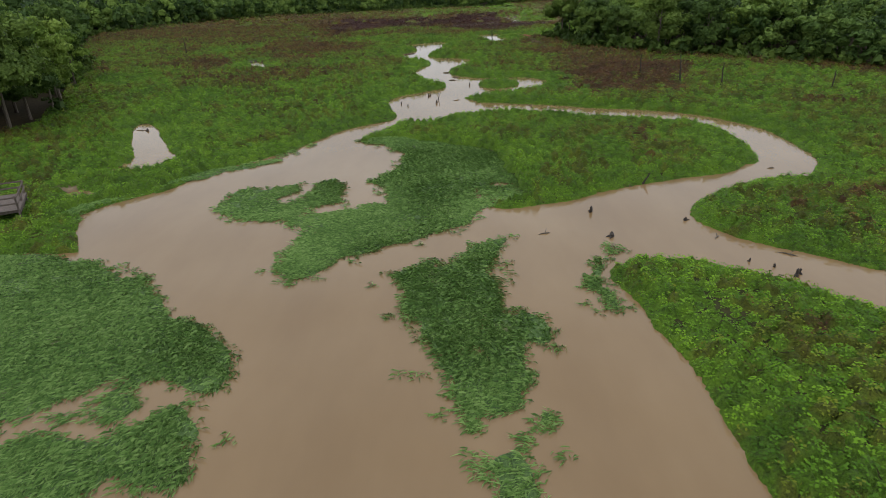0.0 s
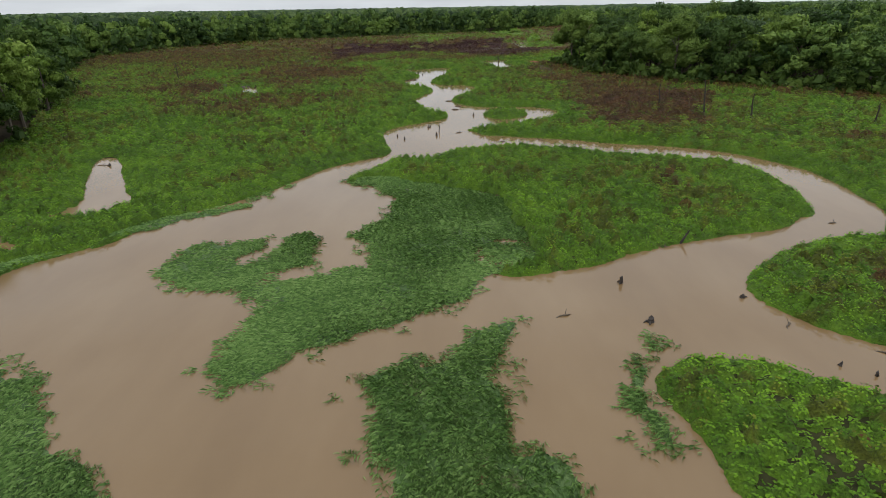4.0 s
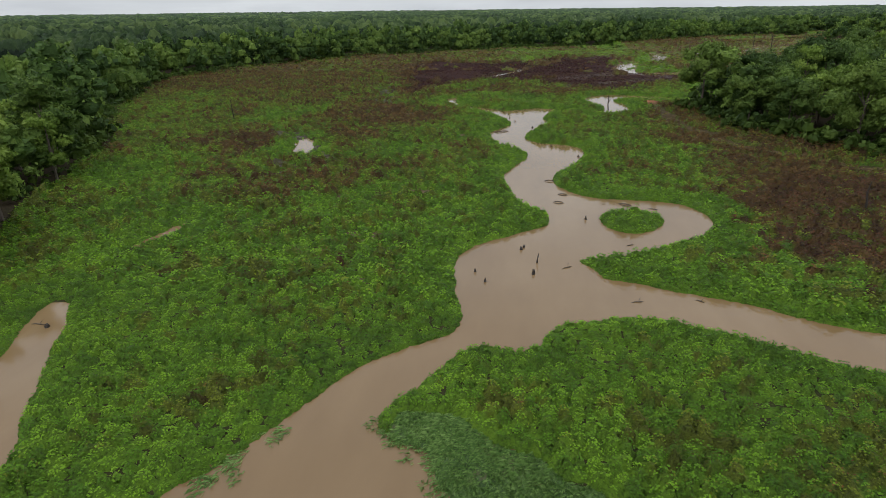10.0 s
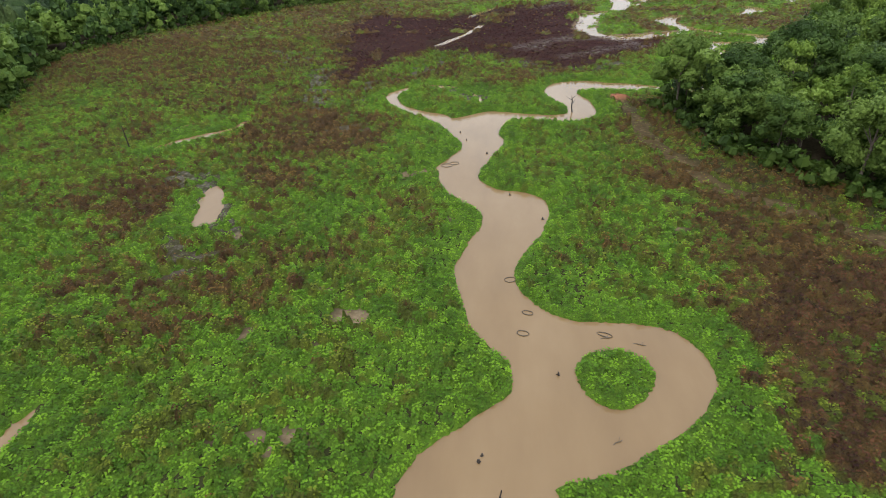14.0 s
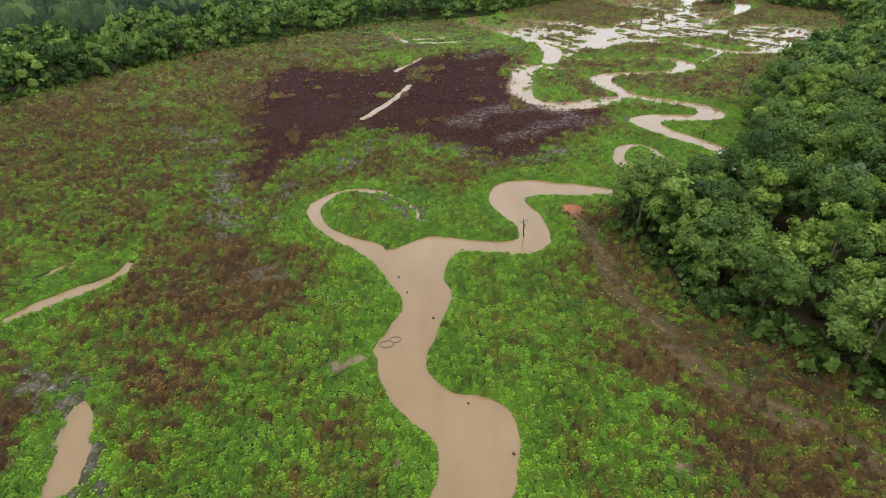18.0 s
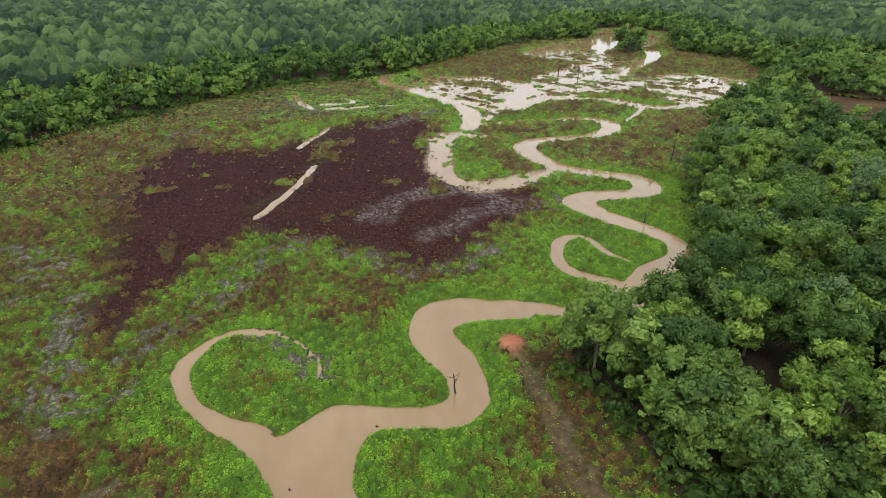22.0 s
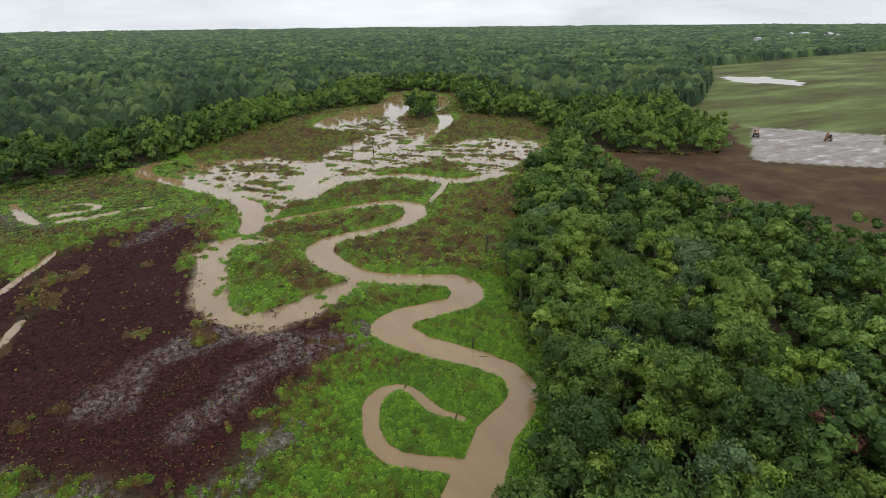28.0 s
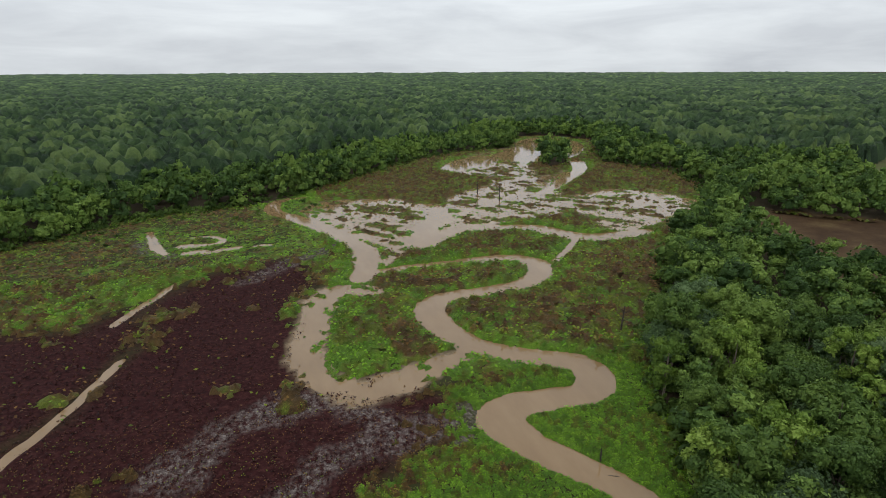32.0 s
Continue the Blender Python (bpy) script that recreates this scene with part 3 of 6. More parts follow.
def ground_material():
    m, t, p = nodes_of("marsh_soil")
    big = noise_node(t, 0.05, 5.0, 0.6)
    mid = noise_node(t, 0.45, 4.0, 0.6)
    fine = noise_node(t, 3.0, 4.0, 0.6)

    def att(name):
        a = t.nodes.new("ShaderNodeAttribute")
        a.attribute_name = name
        return a.outputs["Fac"]

    green = ramp_node(t, mid, [(0.3, (0.016, 0.019, 0.007)), (0.55, (0.030, 0.033, 0.012)), (0.72, (0.05, 0.045, 0.02))])
    col = mix_node(t, ramp_node(t, big, [(0.4, (0, 0, 0)), (0.65, (1, 1, 1))]), green, mix_node(t, fine, (0.016, 0.018, 0.007), (0.05, 0.045, 0.02)))
    red = ramp_node(t, noise_node(t, 1.3, 5.0, 0.7), [(0.32, (0.008, 0.002, 0.002)), (0.5, (0.021, 0.006, 0.006)), (0.68, (0.040, 0.014, 0.012))])
    grey = ramp_node(t, noise_node(t, 1.8, 5.0, 0.75), [(0.36, (0.045, 0.032, 0.028)), (0.5, (0.105, 0.090, 0.082)), (0.66, (0.24, 0.215, 0.195))])
    mud = ramp_node(t, noise_node(t, 0.9, 5.0, 0.7), [(0.3, (0.10, 0.07, 0.045)), (0.55, (0.17, 0.125, 0.08)), (0.7, (0.24, 0.19, 0.13))])
    clay = ramp_node(t, mid, [(0.3, (0.15, 0.055, 0.03)), (0.6, (0.24, 0.10, 0.055))])
    field = ramp_node(t, noise_node(t, 0.018, 7.0, 0.65, stretch=(0.5, 1.6, 1)), [(0.36, (0.045, 0.038, 0.018)), (0.48, (0.06, 0.068, 0.022)), (0.6, (0.09, 0.115, 0.04)), (0.7, (0.135, 0.16, 0.065))])
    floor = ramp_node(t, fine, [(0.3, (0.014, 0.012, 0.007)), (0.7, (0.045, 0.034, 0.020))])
    dry = ramp_node(t, noise_node(t, 0.06, 6.0, 0.7), [(0.3, (0.022, 0.012, 0.007)), (0.5, (0.044, 0.026, 0.013)), (0.7, (0.075, 0.052, 0.024))])
    verge = ramp_node(t, noise_node(t, 0.9, 5.0, 0.7), [(0.32, (0.026, 0.022, 0.009)), (0.5, (0.062, 0.044, 0.022)), (0.68, (0.115, 0.082, 0.046))])
    pad = ramp_node(t, noise_node(t, 0.08, 5.0, 0.7, stretch=(1, 2.2, 1)), [(0.35, (0.13, 0.11, 0.095)), (0.55, (0.2, 0.18, 0.165)), (0.7, (0.36, 0.35, 0.345))])
    streaks = ramp_node(t, noise_node(t, 1.1, 7.0, 0.78, stretch=(1.0, 0.6, 1)), [(0.43, (0, 0, 0)), (0.60, (1, 1, 1))])
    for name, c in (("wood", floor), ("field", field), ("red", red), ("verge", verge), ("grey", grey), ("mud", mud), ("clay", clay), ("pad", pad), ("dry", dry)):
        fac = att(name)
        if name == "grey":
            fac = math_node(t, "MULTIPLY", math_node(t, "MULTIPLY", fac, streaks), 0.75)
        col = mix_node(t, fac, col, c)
    t.links.new(col, p.inputs["Base Color"])
    p.inputs["Roughness"].default_value = 0.85
    p.inputs["Specular IOR Level"].default_value = 0.05
    bump_node(t, p, mix_node(t, 0.5, fine, mid), 0.7, 0.12)
    return m


def water_material():
    m, t, p = nodes_of("silty_water")
    big = noise_node(t, 0.035, 4.0, 0.5)
    streak = noise_node(t, 0.22, 4.0, 0.6, stretch=(1.0, 0.35, 1))
    c = ramp_node(t, mix_node(t, 0.5, big, streak), [(0.35, (0.138, 0.086, 0.041)), (0.5, (0.160, 0.102, 0.050)), (0.65, (0.182, 0.120, 0.062))])
    t.links.new(c, p.inputs["Base Color"])
    p.inputs["Roughness"].default_value = 0.07
    p.inputs["IOR"].default_value = 1.33
    p.inputs["Specular IOR Level"].default_value = 0.5
    bump_node(t, p, mix_node(t, 0.4, noise_node(t, 1.1, 3.0), noise_node(t, 4.5, 2.0)), 0.10, 0.05)
    return m


def bark_material(name, a, b):
    m, t, p = nodes_of(name)
    n = noise_node(t, 2.5, 5.0, 0.7, stretch=(3, 3, 0.6))
    t.links.new(ramp_node(t, n, [(0.3, a), (0.7, b)]), p.inputs["Base Color"])
    p.inputs["Roughness"].default_value = 0.9
    bump_node(t, p, n, 0.8, 0.04)
    return m


M_GROUND = ground_material()
M_WATER = water_material()
GREEN = ((0.043, 0.104, 0.006), (0.094, 0.200, 0.010), (0.156, 0.292, 0.016))
OLIVE = ((0.046, 0.060, 0.005), (0.092, 0.118, 0.009), (0.150, 0.190, 0.016))
BROWN = ((0.036, 0.014, 0.005), (0.084, 0.041, 0.012), (0.150, 0.090, 0.022))
RUST = ((0.018, 0.005, 0.003), (0.052, 0.017, 0.009), (0.105, 0.045, 0.018))
M_WEED = foliage("weed_leaf", *GREEN, 0.10, 0.7, by_plant=0.55, by_leaf=0.18)
M_WEED_OLIVE = foliage("olive_weed_leaf", *OLIVE, 0.12, 0.8, by_plant=0.55, by_leaf=0.18)
M_WEED_BROWN = foliage("browned_weed_leaf", *BROWN, 0.12, 0.8, by_plant=0.55, by_leaf=0.18)
M_WEED_RUST = foliage("rusted_weed_leaf", *RUST, 0.12, 0.8, by_plant=0.55, by_leaf=0.18)
M_WEED_RED = foliage("reddened_weed_leaf", (0.009, 0.003, 0.003), (0.030, 0.007, 0.007), (0.062, 0.022, 0.011), 0.09, 0.9, through_light=0.15)
M_GRASS = foliage("flood_grass_blade", (0.061, 0.122, 0.027), (0.119, 0.215, 0.050), (0.195, 0.300, 0.089), 0.18, 0.8, through_light=0.2)
M_SHRUB = foliage("shrub_leaf", (0.023, 0.047, 0.008), (0.050, 0.088, 0.014), (0.092, 0.142, 0.024), 0.06, 0.5, by_plant=0.8, by_leaf=0.35)
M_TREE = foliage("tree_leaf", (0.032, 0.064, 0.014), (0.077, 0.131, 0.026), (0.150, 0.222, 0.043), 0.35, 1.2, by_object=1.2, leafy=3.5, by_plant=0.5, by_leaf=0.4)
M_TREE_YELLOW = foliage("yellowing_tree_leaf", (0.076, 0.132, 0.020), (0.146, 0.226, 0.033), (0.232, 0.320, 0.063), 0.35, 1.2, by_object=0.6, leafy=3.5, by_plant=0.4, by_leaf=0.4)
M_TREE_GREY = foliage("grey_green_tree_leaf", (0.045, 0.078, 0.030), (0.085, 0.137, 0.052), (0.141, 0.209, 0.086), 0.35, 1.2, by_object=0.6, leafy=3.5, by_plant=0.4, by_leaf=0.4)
M_TREE_RUST = foliage("dead_tree_leaf", (0.045, 0.016, 0.010), (0.095, 0.036, 0.022), (0.13, 0.06, 0.035), 0.35, 1.2, by_plant=0.4)
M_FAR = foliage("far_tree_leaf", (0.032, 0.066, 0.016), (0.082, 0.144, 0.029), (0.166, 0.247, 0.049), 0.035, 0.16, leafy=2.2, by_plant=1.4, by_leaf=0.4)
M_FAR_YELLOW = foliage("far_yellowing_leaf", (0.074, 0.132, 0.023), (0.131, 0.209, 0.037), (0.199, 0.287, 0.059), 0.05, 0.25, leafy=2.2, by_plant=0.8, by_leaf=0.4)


def cover_material():
    """The closed top of the weeds: three kinds of plant, leaf by leaf in grain and relief."""
    m, t, p = nodes_of("weed_cover")
    leaf, clump, patch = noise_node(t, 5.5, 3.0, 0.75), noise_node(t, 0.9, 2.0), noise_node(t, 0.10, 4.0, 0.6)

    def att(name):
        a = t.nodes.new("ShaderNodeAttribute")
        a.attribute_name = name
        return a.outputs["Fac"]

    f = mix_node(t, 0.45, mix_node(t, 0.45, patch, mix_node(t, 0.6, clump, att("tone"))), leaf)

    def kind(c):
        return ramp_node(t, f, [(0.36, c[0]), (0.5, c[1]), (0.66, c[2])])

    col = mix_node(t, att("olive"), kind(GREEN), kind(OLIVE))
    col = mix_node(t, att("brown"), col, kind(BROWN))
    # shade between leaves is painted in: the grain's low spots go darker
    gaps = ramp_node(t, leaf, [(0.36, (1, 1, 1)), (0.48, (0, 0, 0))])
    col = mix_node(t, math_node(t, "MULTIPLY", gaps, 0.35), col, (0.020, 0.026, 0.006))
    # dull stems between the lower leaves; the dark mix also paints in shade there
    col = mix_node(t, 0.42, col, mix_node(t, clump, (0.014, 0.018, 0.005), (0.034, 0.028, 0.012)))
    t.links.new(col, p.inputs["Base Color"])
    p.inputs["Roughness"].default_value = 0.7
    p.inputs["Specular IOR Level"].default_value = 0.15
    bump_node(t, p, leaf, 1.0, 0.25)
    return m


def canopy_material():
    """Tree tops of the plain, by tree and by leaf, with self-shadow and haze in the colours."""
    m, t, p = nodes_of("far_canopy")
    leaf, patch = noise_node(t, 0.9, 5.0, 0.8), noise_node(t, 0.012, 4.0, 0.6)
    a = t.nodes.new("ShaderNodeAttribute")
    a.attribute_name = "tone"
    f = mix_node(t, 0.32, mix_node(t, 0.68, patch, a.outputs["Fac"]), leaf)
    # darkened for shade inside the crowns, and bluish in place of distance haze
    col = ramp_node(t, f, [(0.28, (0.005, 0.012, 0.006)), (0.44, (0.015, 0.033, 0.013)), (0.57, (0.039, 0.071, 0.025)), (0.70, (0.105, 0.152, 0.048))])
    t.links.new(col, p.inputs["Base Color"])
    p.inputs["Roughness"].default_value = 0.75
    p.inputs["Specular IOR Level"].default_value = 0.1
    bump_node(t, p, leaf, 1.0, 1.8)
    return m


def mat_material():
    m, t, p = nodes_of("grass_mat")
    blade, patch = noise_node(t, 9.0, 5.0, 0.75, stretch=(1.0, 0.4, 1)), noise_node(t, 0.5, 5.0, 0.65)
    col = ramp_node(t, mix_node(t, 0.55, patch, blade), [(0.38, (0.020, 0.040, 0.011)), (0.5, (0.056, 0.104, 0.028)), (0.62, (0.115, 0.175, 0.060))])
    silt = ramp_node(t, noise_node(t, 0.42, 6.0, 0.7, stretch=(1.0, 0.5, 1)), [(0.57, (0, 0, 0)), (0.68, (1, 1, 1))])
    col = mix_node(t, math_node(t, "MULTIPLY", silt, 0.8), col, mix_node(t, blade, (0.07, 0.06, 0.03), (0.19, 0.15, 0.09)))
    t.links.new(col, p.inputs["Base Color"])
    p.inputs["Roughness"].default_value = 0.6
    p.inputs["Specular IOR Level"].default_value = 0.2
    bump_node(t, p, blade, 1.0, 0.12)
    return m


M_MAT = mat_material()
M_COVER = cover_material()
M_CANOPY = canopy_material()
M_BARK = bark_material("bark", (0.06, 0.045, 0.035), (0.16, 0.13, 0.10))
M_DEADWOOD = bark_material("dark_deadwood", (0.012, 0.009, 0.007), (0.045, 0.034, 0.027))
M_PLANK = bark_material("weathered_plank", (0.055, 0.042, 0.036), (0.13, 0.10, 0.085))


# ---------------------------------------------------------------- plan arithmetic
def lattice(ix, iy, seed):
    h = (ix * 374761393 + iy * 668265263 + seed * 974711) & 0xFFFFFFFF
    h = ((h ^ (h >> 13)) * 1274126177) & 0xFFFFFFFF
    return ((h ^ (h >> 16)) & 0xFFFF) / 65535.0


def fbm(x, y, size, octaves=3, seed=0):
    """Smooth noise about 0, between -1 and 1, with features of that size in metres."""
    out, amp, total = np.zeros(np.shape(x)), 1.0, 0.0
    for o in range(octaves):
        u, v = np.asarray(x) / size + 1000.3, np.asarray(y) / size + 1000.7
        ix, iy = np.floor(u).astype(np.int64), np.floor(v).astype(np.int64)
        fx, fy = u - ix, v - iy
        fx, fy = fx * fx * (3 - 2 * fx), fy * fy * (3 - 2 * fy)
        a, b = lattice(ix, iy, seed + o), lattice(ix + 1, iy, seed + o)
        c, d = lattice(ix, iy + 1, seed + o), lattice(ix + 1, iy + 1, seed + o)
        out += amp * ((a * (1 - fx) + b * fx) * (1 - fy) + (c * (1 - fx) + d * fx) * fy - 0.5)
        total += amp * 0.5
        amp, size = amp * 0.5, size * 0.5
    return out / total


def rounded(points, closed, times=2):
    """Corner cutting, so that a drawn outline becomes a flowing one."""
    p = np.array(points, float)
    for _ in range(times):
        q = np.roll(p, -1, 0) if closed else p[1:]
        b = p if closed else p[:-1]
        cut = np.empty((2 * len(b), p.shape[1]))
        cut[0::2], cut[1::2] = b * 0.75 + q * 0.25, b * 0.25 + q * 0.75
        p = cut if closed else np.vstack([p[:1], cut, p[-1:]])
    return p


def ring_distance(x, y, points, reach):
    """Signed distance to a closed outline, minus inside; reach where it is farther off than that."""
    p = rounded(points, True)
    out = np.full(x.shape, reach, float)
    near = (x > p[:, 0].min() - reach) & (x < p[:, 0].max() + reach) & (y > p[:, 1].min() - reach) & (y < p[:, 1].max() + reach)
    px, py = x[near], y[near]
    best, inside = np.full(px.shape, 1e9), np.zeros(px.shape, bool)
    for (ax, ay), (bx, by) in zip(p, np.roll(p, -1, 0)):
        dx, dy = bx - ax, by - ay
        k = np.clip(((px - ax) * dx + (py - ay) * dy) / (dx * dx + dy * dy + 1e-9), 0, 1)
        best = np.minimum(best, (px - ax - k * dx) ** 2 + (py - ay - k * dy) ** 2)
        if ay != by:
            inside ^= ((ay > py) != (by > py)) & (px < dx * (py - ay) / (by - ay) + ax)
    d = np.sqrt(best)
    out[near] = np.minimum(np.where(inside, -d, d), reach)
    return out


def stroke_distance(x, y, points, reach):
    """Signed distance to a channel drawn as x, y, width along its middle."""
    p = rounded(points, False)
    out = np.full(x.shape, reach, float)
    m = reach + p[:, 2].max()
    near = (x > p[:, 0].min() - m) & (x < p[:, 0].max() + m) & (y > p[:, 1].min() - m) & (y < p[:, 1].max() + m)
    px, py = x[near], y[near]
    best = np.full(px.shape, float(reach))
    for (ax, ay, aw), (bx, by, bw) in zip(p[:-1], p[1:]):
        dx, dy = bx - ax, by - ay
        k = np.clip(((px - ax) * dx + (py - ay) * dy) / (dx * dx + dy * dy + 1e-9), 0, 1)
        best = np.minimum(best, np.hypot(px - ax - k * dx, py - ay - k * dy) - (aw + k * (bw - aw)) / 2)
    out[near] = best
    return out


# fields on a lattice of half a metre over the marsh
GX0, GX1, GY0, GY1, CELL = -150.0, 290.0, -10.0, 640.0, 0.5
gx = np.arange(GX0, GX1 + CELL, CELL)
gy = np.arange(GY0, GY1 + CELL, CELL)
PX, PY = np.meshgrid(gx, gy)
# ragged edges: the outlines are read at slightly shifted places
WX = PX + 0.45 * fbm(PX, PY, 3.5, 3, 11)
WY = PY + 0.45 * fbm(PX, PY, 3.5, 3, 12)
MX = PX + 0.9 * fbm(PX, PY, 2.2, 3, 13)
MY = PY + 0.9 * fbm(PX, PY, 2.2, 3, 14)


def rings_field(names, x, y, reach=6.0):
    out = np.full(x.shape, reach)
    for n in names:
        out = np.minimum(out, ring_distance(x, y, RINGS[n], reach))
    return out


def strokes_field(names, x, y, reach=6.0):
    out = np.full(x.shape, reach)
    for n in names:
        out = np.minimum(out, stroke_distance(x, y, STROKES[n], reach))
    return out


F_WATER = np.minimum(rings_field(WATER_RINGS, WX, WY), strokes_field(WATER_STROKES, WX, WY))
F_WATER = np.maximum(F_WATER, -rings_field(["bay_island"], WX, WY))
F_WATER = np.maximum(F_WATER, -rings_field(["island_grove"], WX, WY))
F_WATER = np.minimum(F_WATER, strokes_field(["flood_oxbow"], PX + 3.0 * fbm(PX, PY, 7, 4, 23), PY + 3.0 * fbm(PX, PY, 7, 4, 24)) + 0.6)
F_MAT = rings_field(MAT_RINGS, MX, MY, 3.0)
FX, FY = PX + 6 * fbm(PX, PY, 14, 4, 25), PY + 6 * fbm(PX, PY, 14, 4, 26)
F_FLAT = np.minimum(rings_field(FLAT_RINGS, FX, FY), strokes_field(["flood_oxbow"], PX + 2.5 * fbm(PX, PY, 6, 4, 25), PY + 2.5 * fbm(PX, PY, 6, 4, 26)) - 2.2)
F_RED = rings_field(["zone_red_a", "zone_red_b"], PX + 6 * fbm(PX, PY, 12, 4, 15), PY + 6 * fbm(PX, PY, 12, 4, 16), 12.0)
BX, BY = PX + 4 * fbm(PX, PY, 9, 4, 17), PY + 4 * fbm(PX, PY, 9, 4, 18)
F_BROWN = np.minimum(rings_field(BROWN_RINGS, BX, BY, 12.0), strokes_field(["brown_edge"], BX, BY, 12.0))
F_RUST = rings_field(RUST_RINGS, BX, BY, 8.0)
F_DULL = rings_field(["zone_dull"], BX, BY, 12.0)
F_GREY = strokes_field(GREY_STROKES, PX + 3 * fbm(PX, PY, 6, 4, 19), PY + 3 * fbm(PX, PY, 6, 4, 20), 8.0) + 1.6 * fbm(PX, PY, 2.4, 3, 27)
F_MUD = strokes_field(["mud_%d" % k for k in range(len(MUD_SPOTS))], PX + 1.6 * fbm(PX, PY, 2.0, 3, 36), PY + 1.6 * fbm(PX, PY, 2.0, 3, 37), 4.0)
F_VERGE = strokes_field(["verge"], PX + 1.5 * fbm(PX, PY, 5, 3, 28), PY + 1.5 * fbm(PX, PY, 5, 3, 29), 6.0)
F_EDGE = ring_distance(PX, PY, MARSH_WEST + MARSH_EAST, 60.0)
del WX, WY, MX, MY, BX, BY, FX, FY


def sample(field, x, y, outside):
    u, v = (np.asarray(x) - GX0) / CELL, (np.asarray(y) - GY0) / CELL
    ix, iy = np.floor(u).astype(int), np.floor(v).astype(int)
    ok = (ix >= 0) & (iy >= 0) & (ix < field.shape[1] - 1) & (iy < field.shape[0] - 1)
    ix, iy = np.clip(ix, 0, field.shape[1] - 2), np.clip(iy, 0, field.shape[0] - 2)
    fx, fy = np.clip(u - ix, 0, 1), np.clip(v - iy, 0, 1)
    s = (field[iy, ix] * (1 - fx) + field[iy, ix + 1] * fx) * (1 - fy) + (field[iy + 1, ix] * (1 - fx) + field[iy + 1, ix + 1] * fx) * fy
    return np.where(ok, s, outside)


def inside_ring(x, y, points):
    p = np.array(points, float)
    c = np.zeros(np.shape(x), bool)
    for (ax, ay), (bx, by) in zip(p, np.roll(p, -1, 0)):
        if ay != by:
            c ^= ((ay > y) != (by > y)) & (x < (bx - ax) * (y - ay) / (by - ay) + ax)
    return c


def wood_mask(x, y):
    """True where trees stand: all the land round the marsh but for the fields to the east."""
    wx, wy = x + 2.5 * fbm(x, y, 9, 2, 21), y + 2.5 * fbm(x, y, 9, 2, 22)
    open_marsh = inside_ring(wx, wy, MARSH_WEST + MARSH_EAST)
    open_field = inside_ring(wx, wy, FIELDS)
    return ~open_marsh & ~open_field | inside_ring(wx, wy, RINGS["island_grove"])


def step(a, b, v):
    k = np.clip((v - a) / (b - a), 0, 1)
    return k * k * (3 - 2 * k)


def ground_height(x, y):
    w = sample(F_WATER, x, y, 6.0)
    f = sample(F_FLAT, x, y, 6.0)
    far = np.hypot(x, y - 150)
    land = 0.22 + 0.10 * fbm(x, y, 5, 2, 31) + 0.9 * step(250, 900, far) + 0.4 * fbm(x, y, 120, 2, 32) * step(260, 800, far)
    z = np.where(w > 0, np.minimum(land, -0.08 + 0.35 * w), np.maximum(-0.6, 0.45 * w))
    flat = 0.03 * fbm(x, y, 2.6, 3, 33) - 0.030
    z = np.where((f < 0) & (w > 0), np.minimum(z, flat + 0.05 * np.clip(1 + f, 0, 1)), z)
    pond = inside_ring(x, y, RINGS["field_pool"])
    z = np.where(pond, -0.25, z)
    z = np.where(sample(F_MAT, x, y, 3.0) < 0.3, np.minimum(z, -0.12), z)
    bank = np.hypot(x - 24.0, (y - 188.5) * 0.8)
    z = z + (0.55 + 0.25 * fbm(x, y, 1.5, 2, 38)) * step(3.0, 1.0, bank + 0.8 * fbm(x, y, 2.2, 2, 39))
    mud = sample(F_MUD, x, y, 4.0)
    z = np.where((mud < 0) & (w > 0), 0.03 * fbm(x, y, 2.0, 3, 34) + 0.02, z)
    return z


# ---------------------------------------------------------------- mesh helpers
def mesh_from(name, verts, faces, material, smooth=False):
    """A mesh from an array of places and an array of equal-sided faces."""
    me = bpy.data.meshes.new(name)
    n = faces.shape[1]
    me.vertices.add(len(verts))
    me.vertices.foreach_set("co", np.ascontiguousarray(verts, np.float32).ravel())
    me.loops.add(faces.size)
    me.loops.foreach_set("vertex_index", np.ascontiguousarray(faces, np.int32).ravel())
    me.polygons.add(len(faces))
    me.polygons.foreach_set("loop_start", np.arange(0, faces.size, n, dtype=np.int32))
    if smooth:
        me.polygons.foreach_set("use_smooth", np.ones(len(faces), bool))
    me.materials.append(material)
    me.update(calc_edges=True)
    return me


def part(name, bm, material, parent, label=""):
    """Links a bmesh as one mesh object under a thing or a part."""
    me = bpy.data.meshes.new(name)
    bm.to_mesh(me)
    bm.free()
    me.materials.append(material)
    ob = new(name, me)
    ob.parent = parent
    return tagged(ob, label)


def tube(bm, line, radii, sides=7):
    """A tapered limb along a line of places."""
    rows = []
    for i, (p, r) in enumerate(zip(line, radii)):
        p = Vector(p)
        d = (Vector(line[min(i + 1, len(line) - 1)]) - Vector(line[max(i - 1, 0)])).normalized()
        u = d.orthogonal().normalized()
        v = d.cross(u)
        rows.append([bm.verts.new(p + (u * math.cos(a) + v * math.sin(a)) * r) for a in (2 * math.pi * k / sides for k in range(sides))])
    for a, b in zip(rows, rows[1:]):
        for k in range(sides):
            bm.faces.new((a[k], a[(k + 1) % sides], b[(k + 1) % sides], b[k]))
    bm.faces.new(rows[-1])
    bm.faces.new(rows[0][::-1])


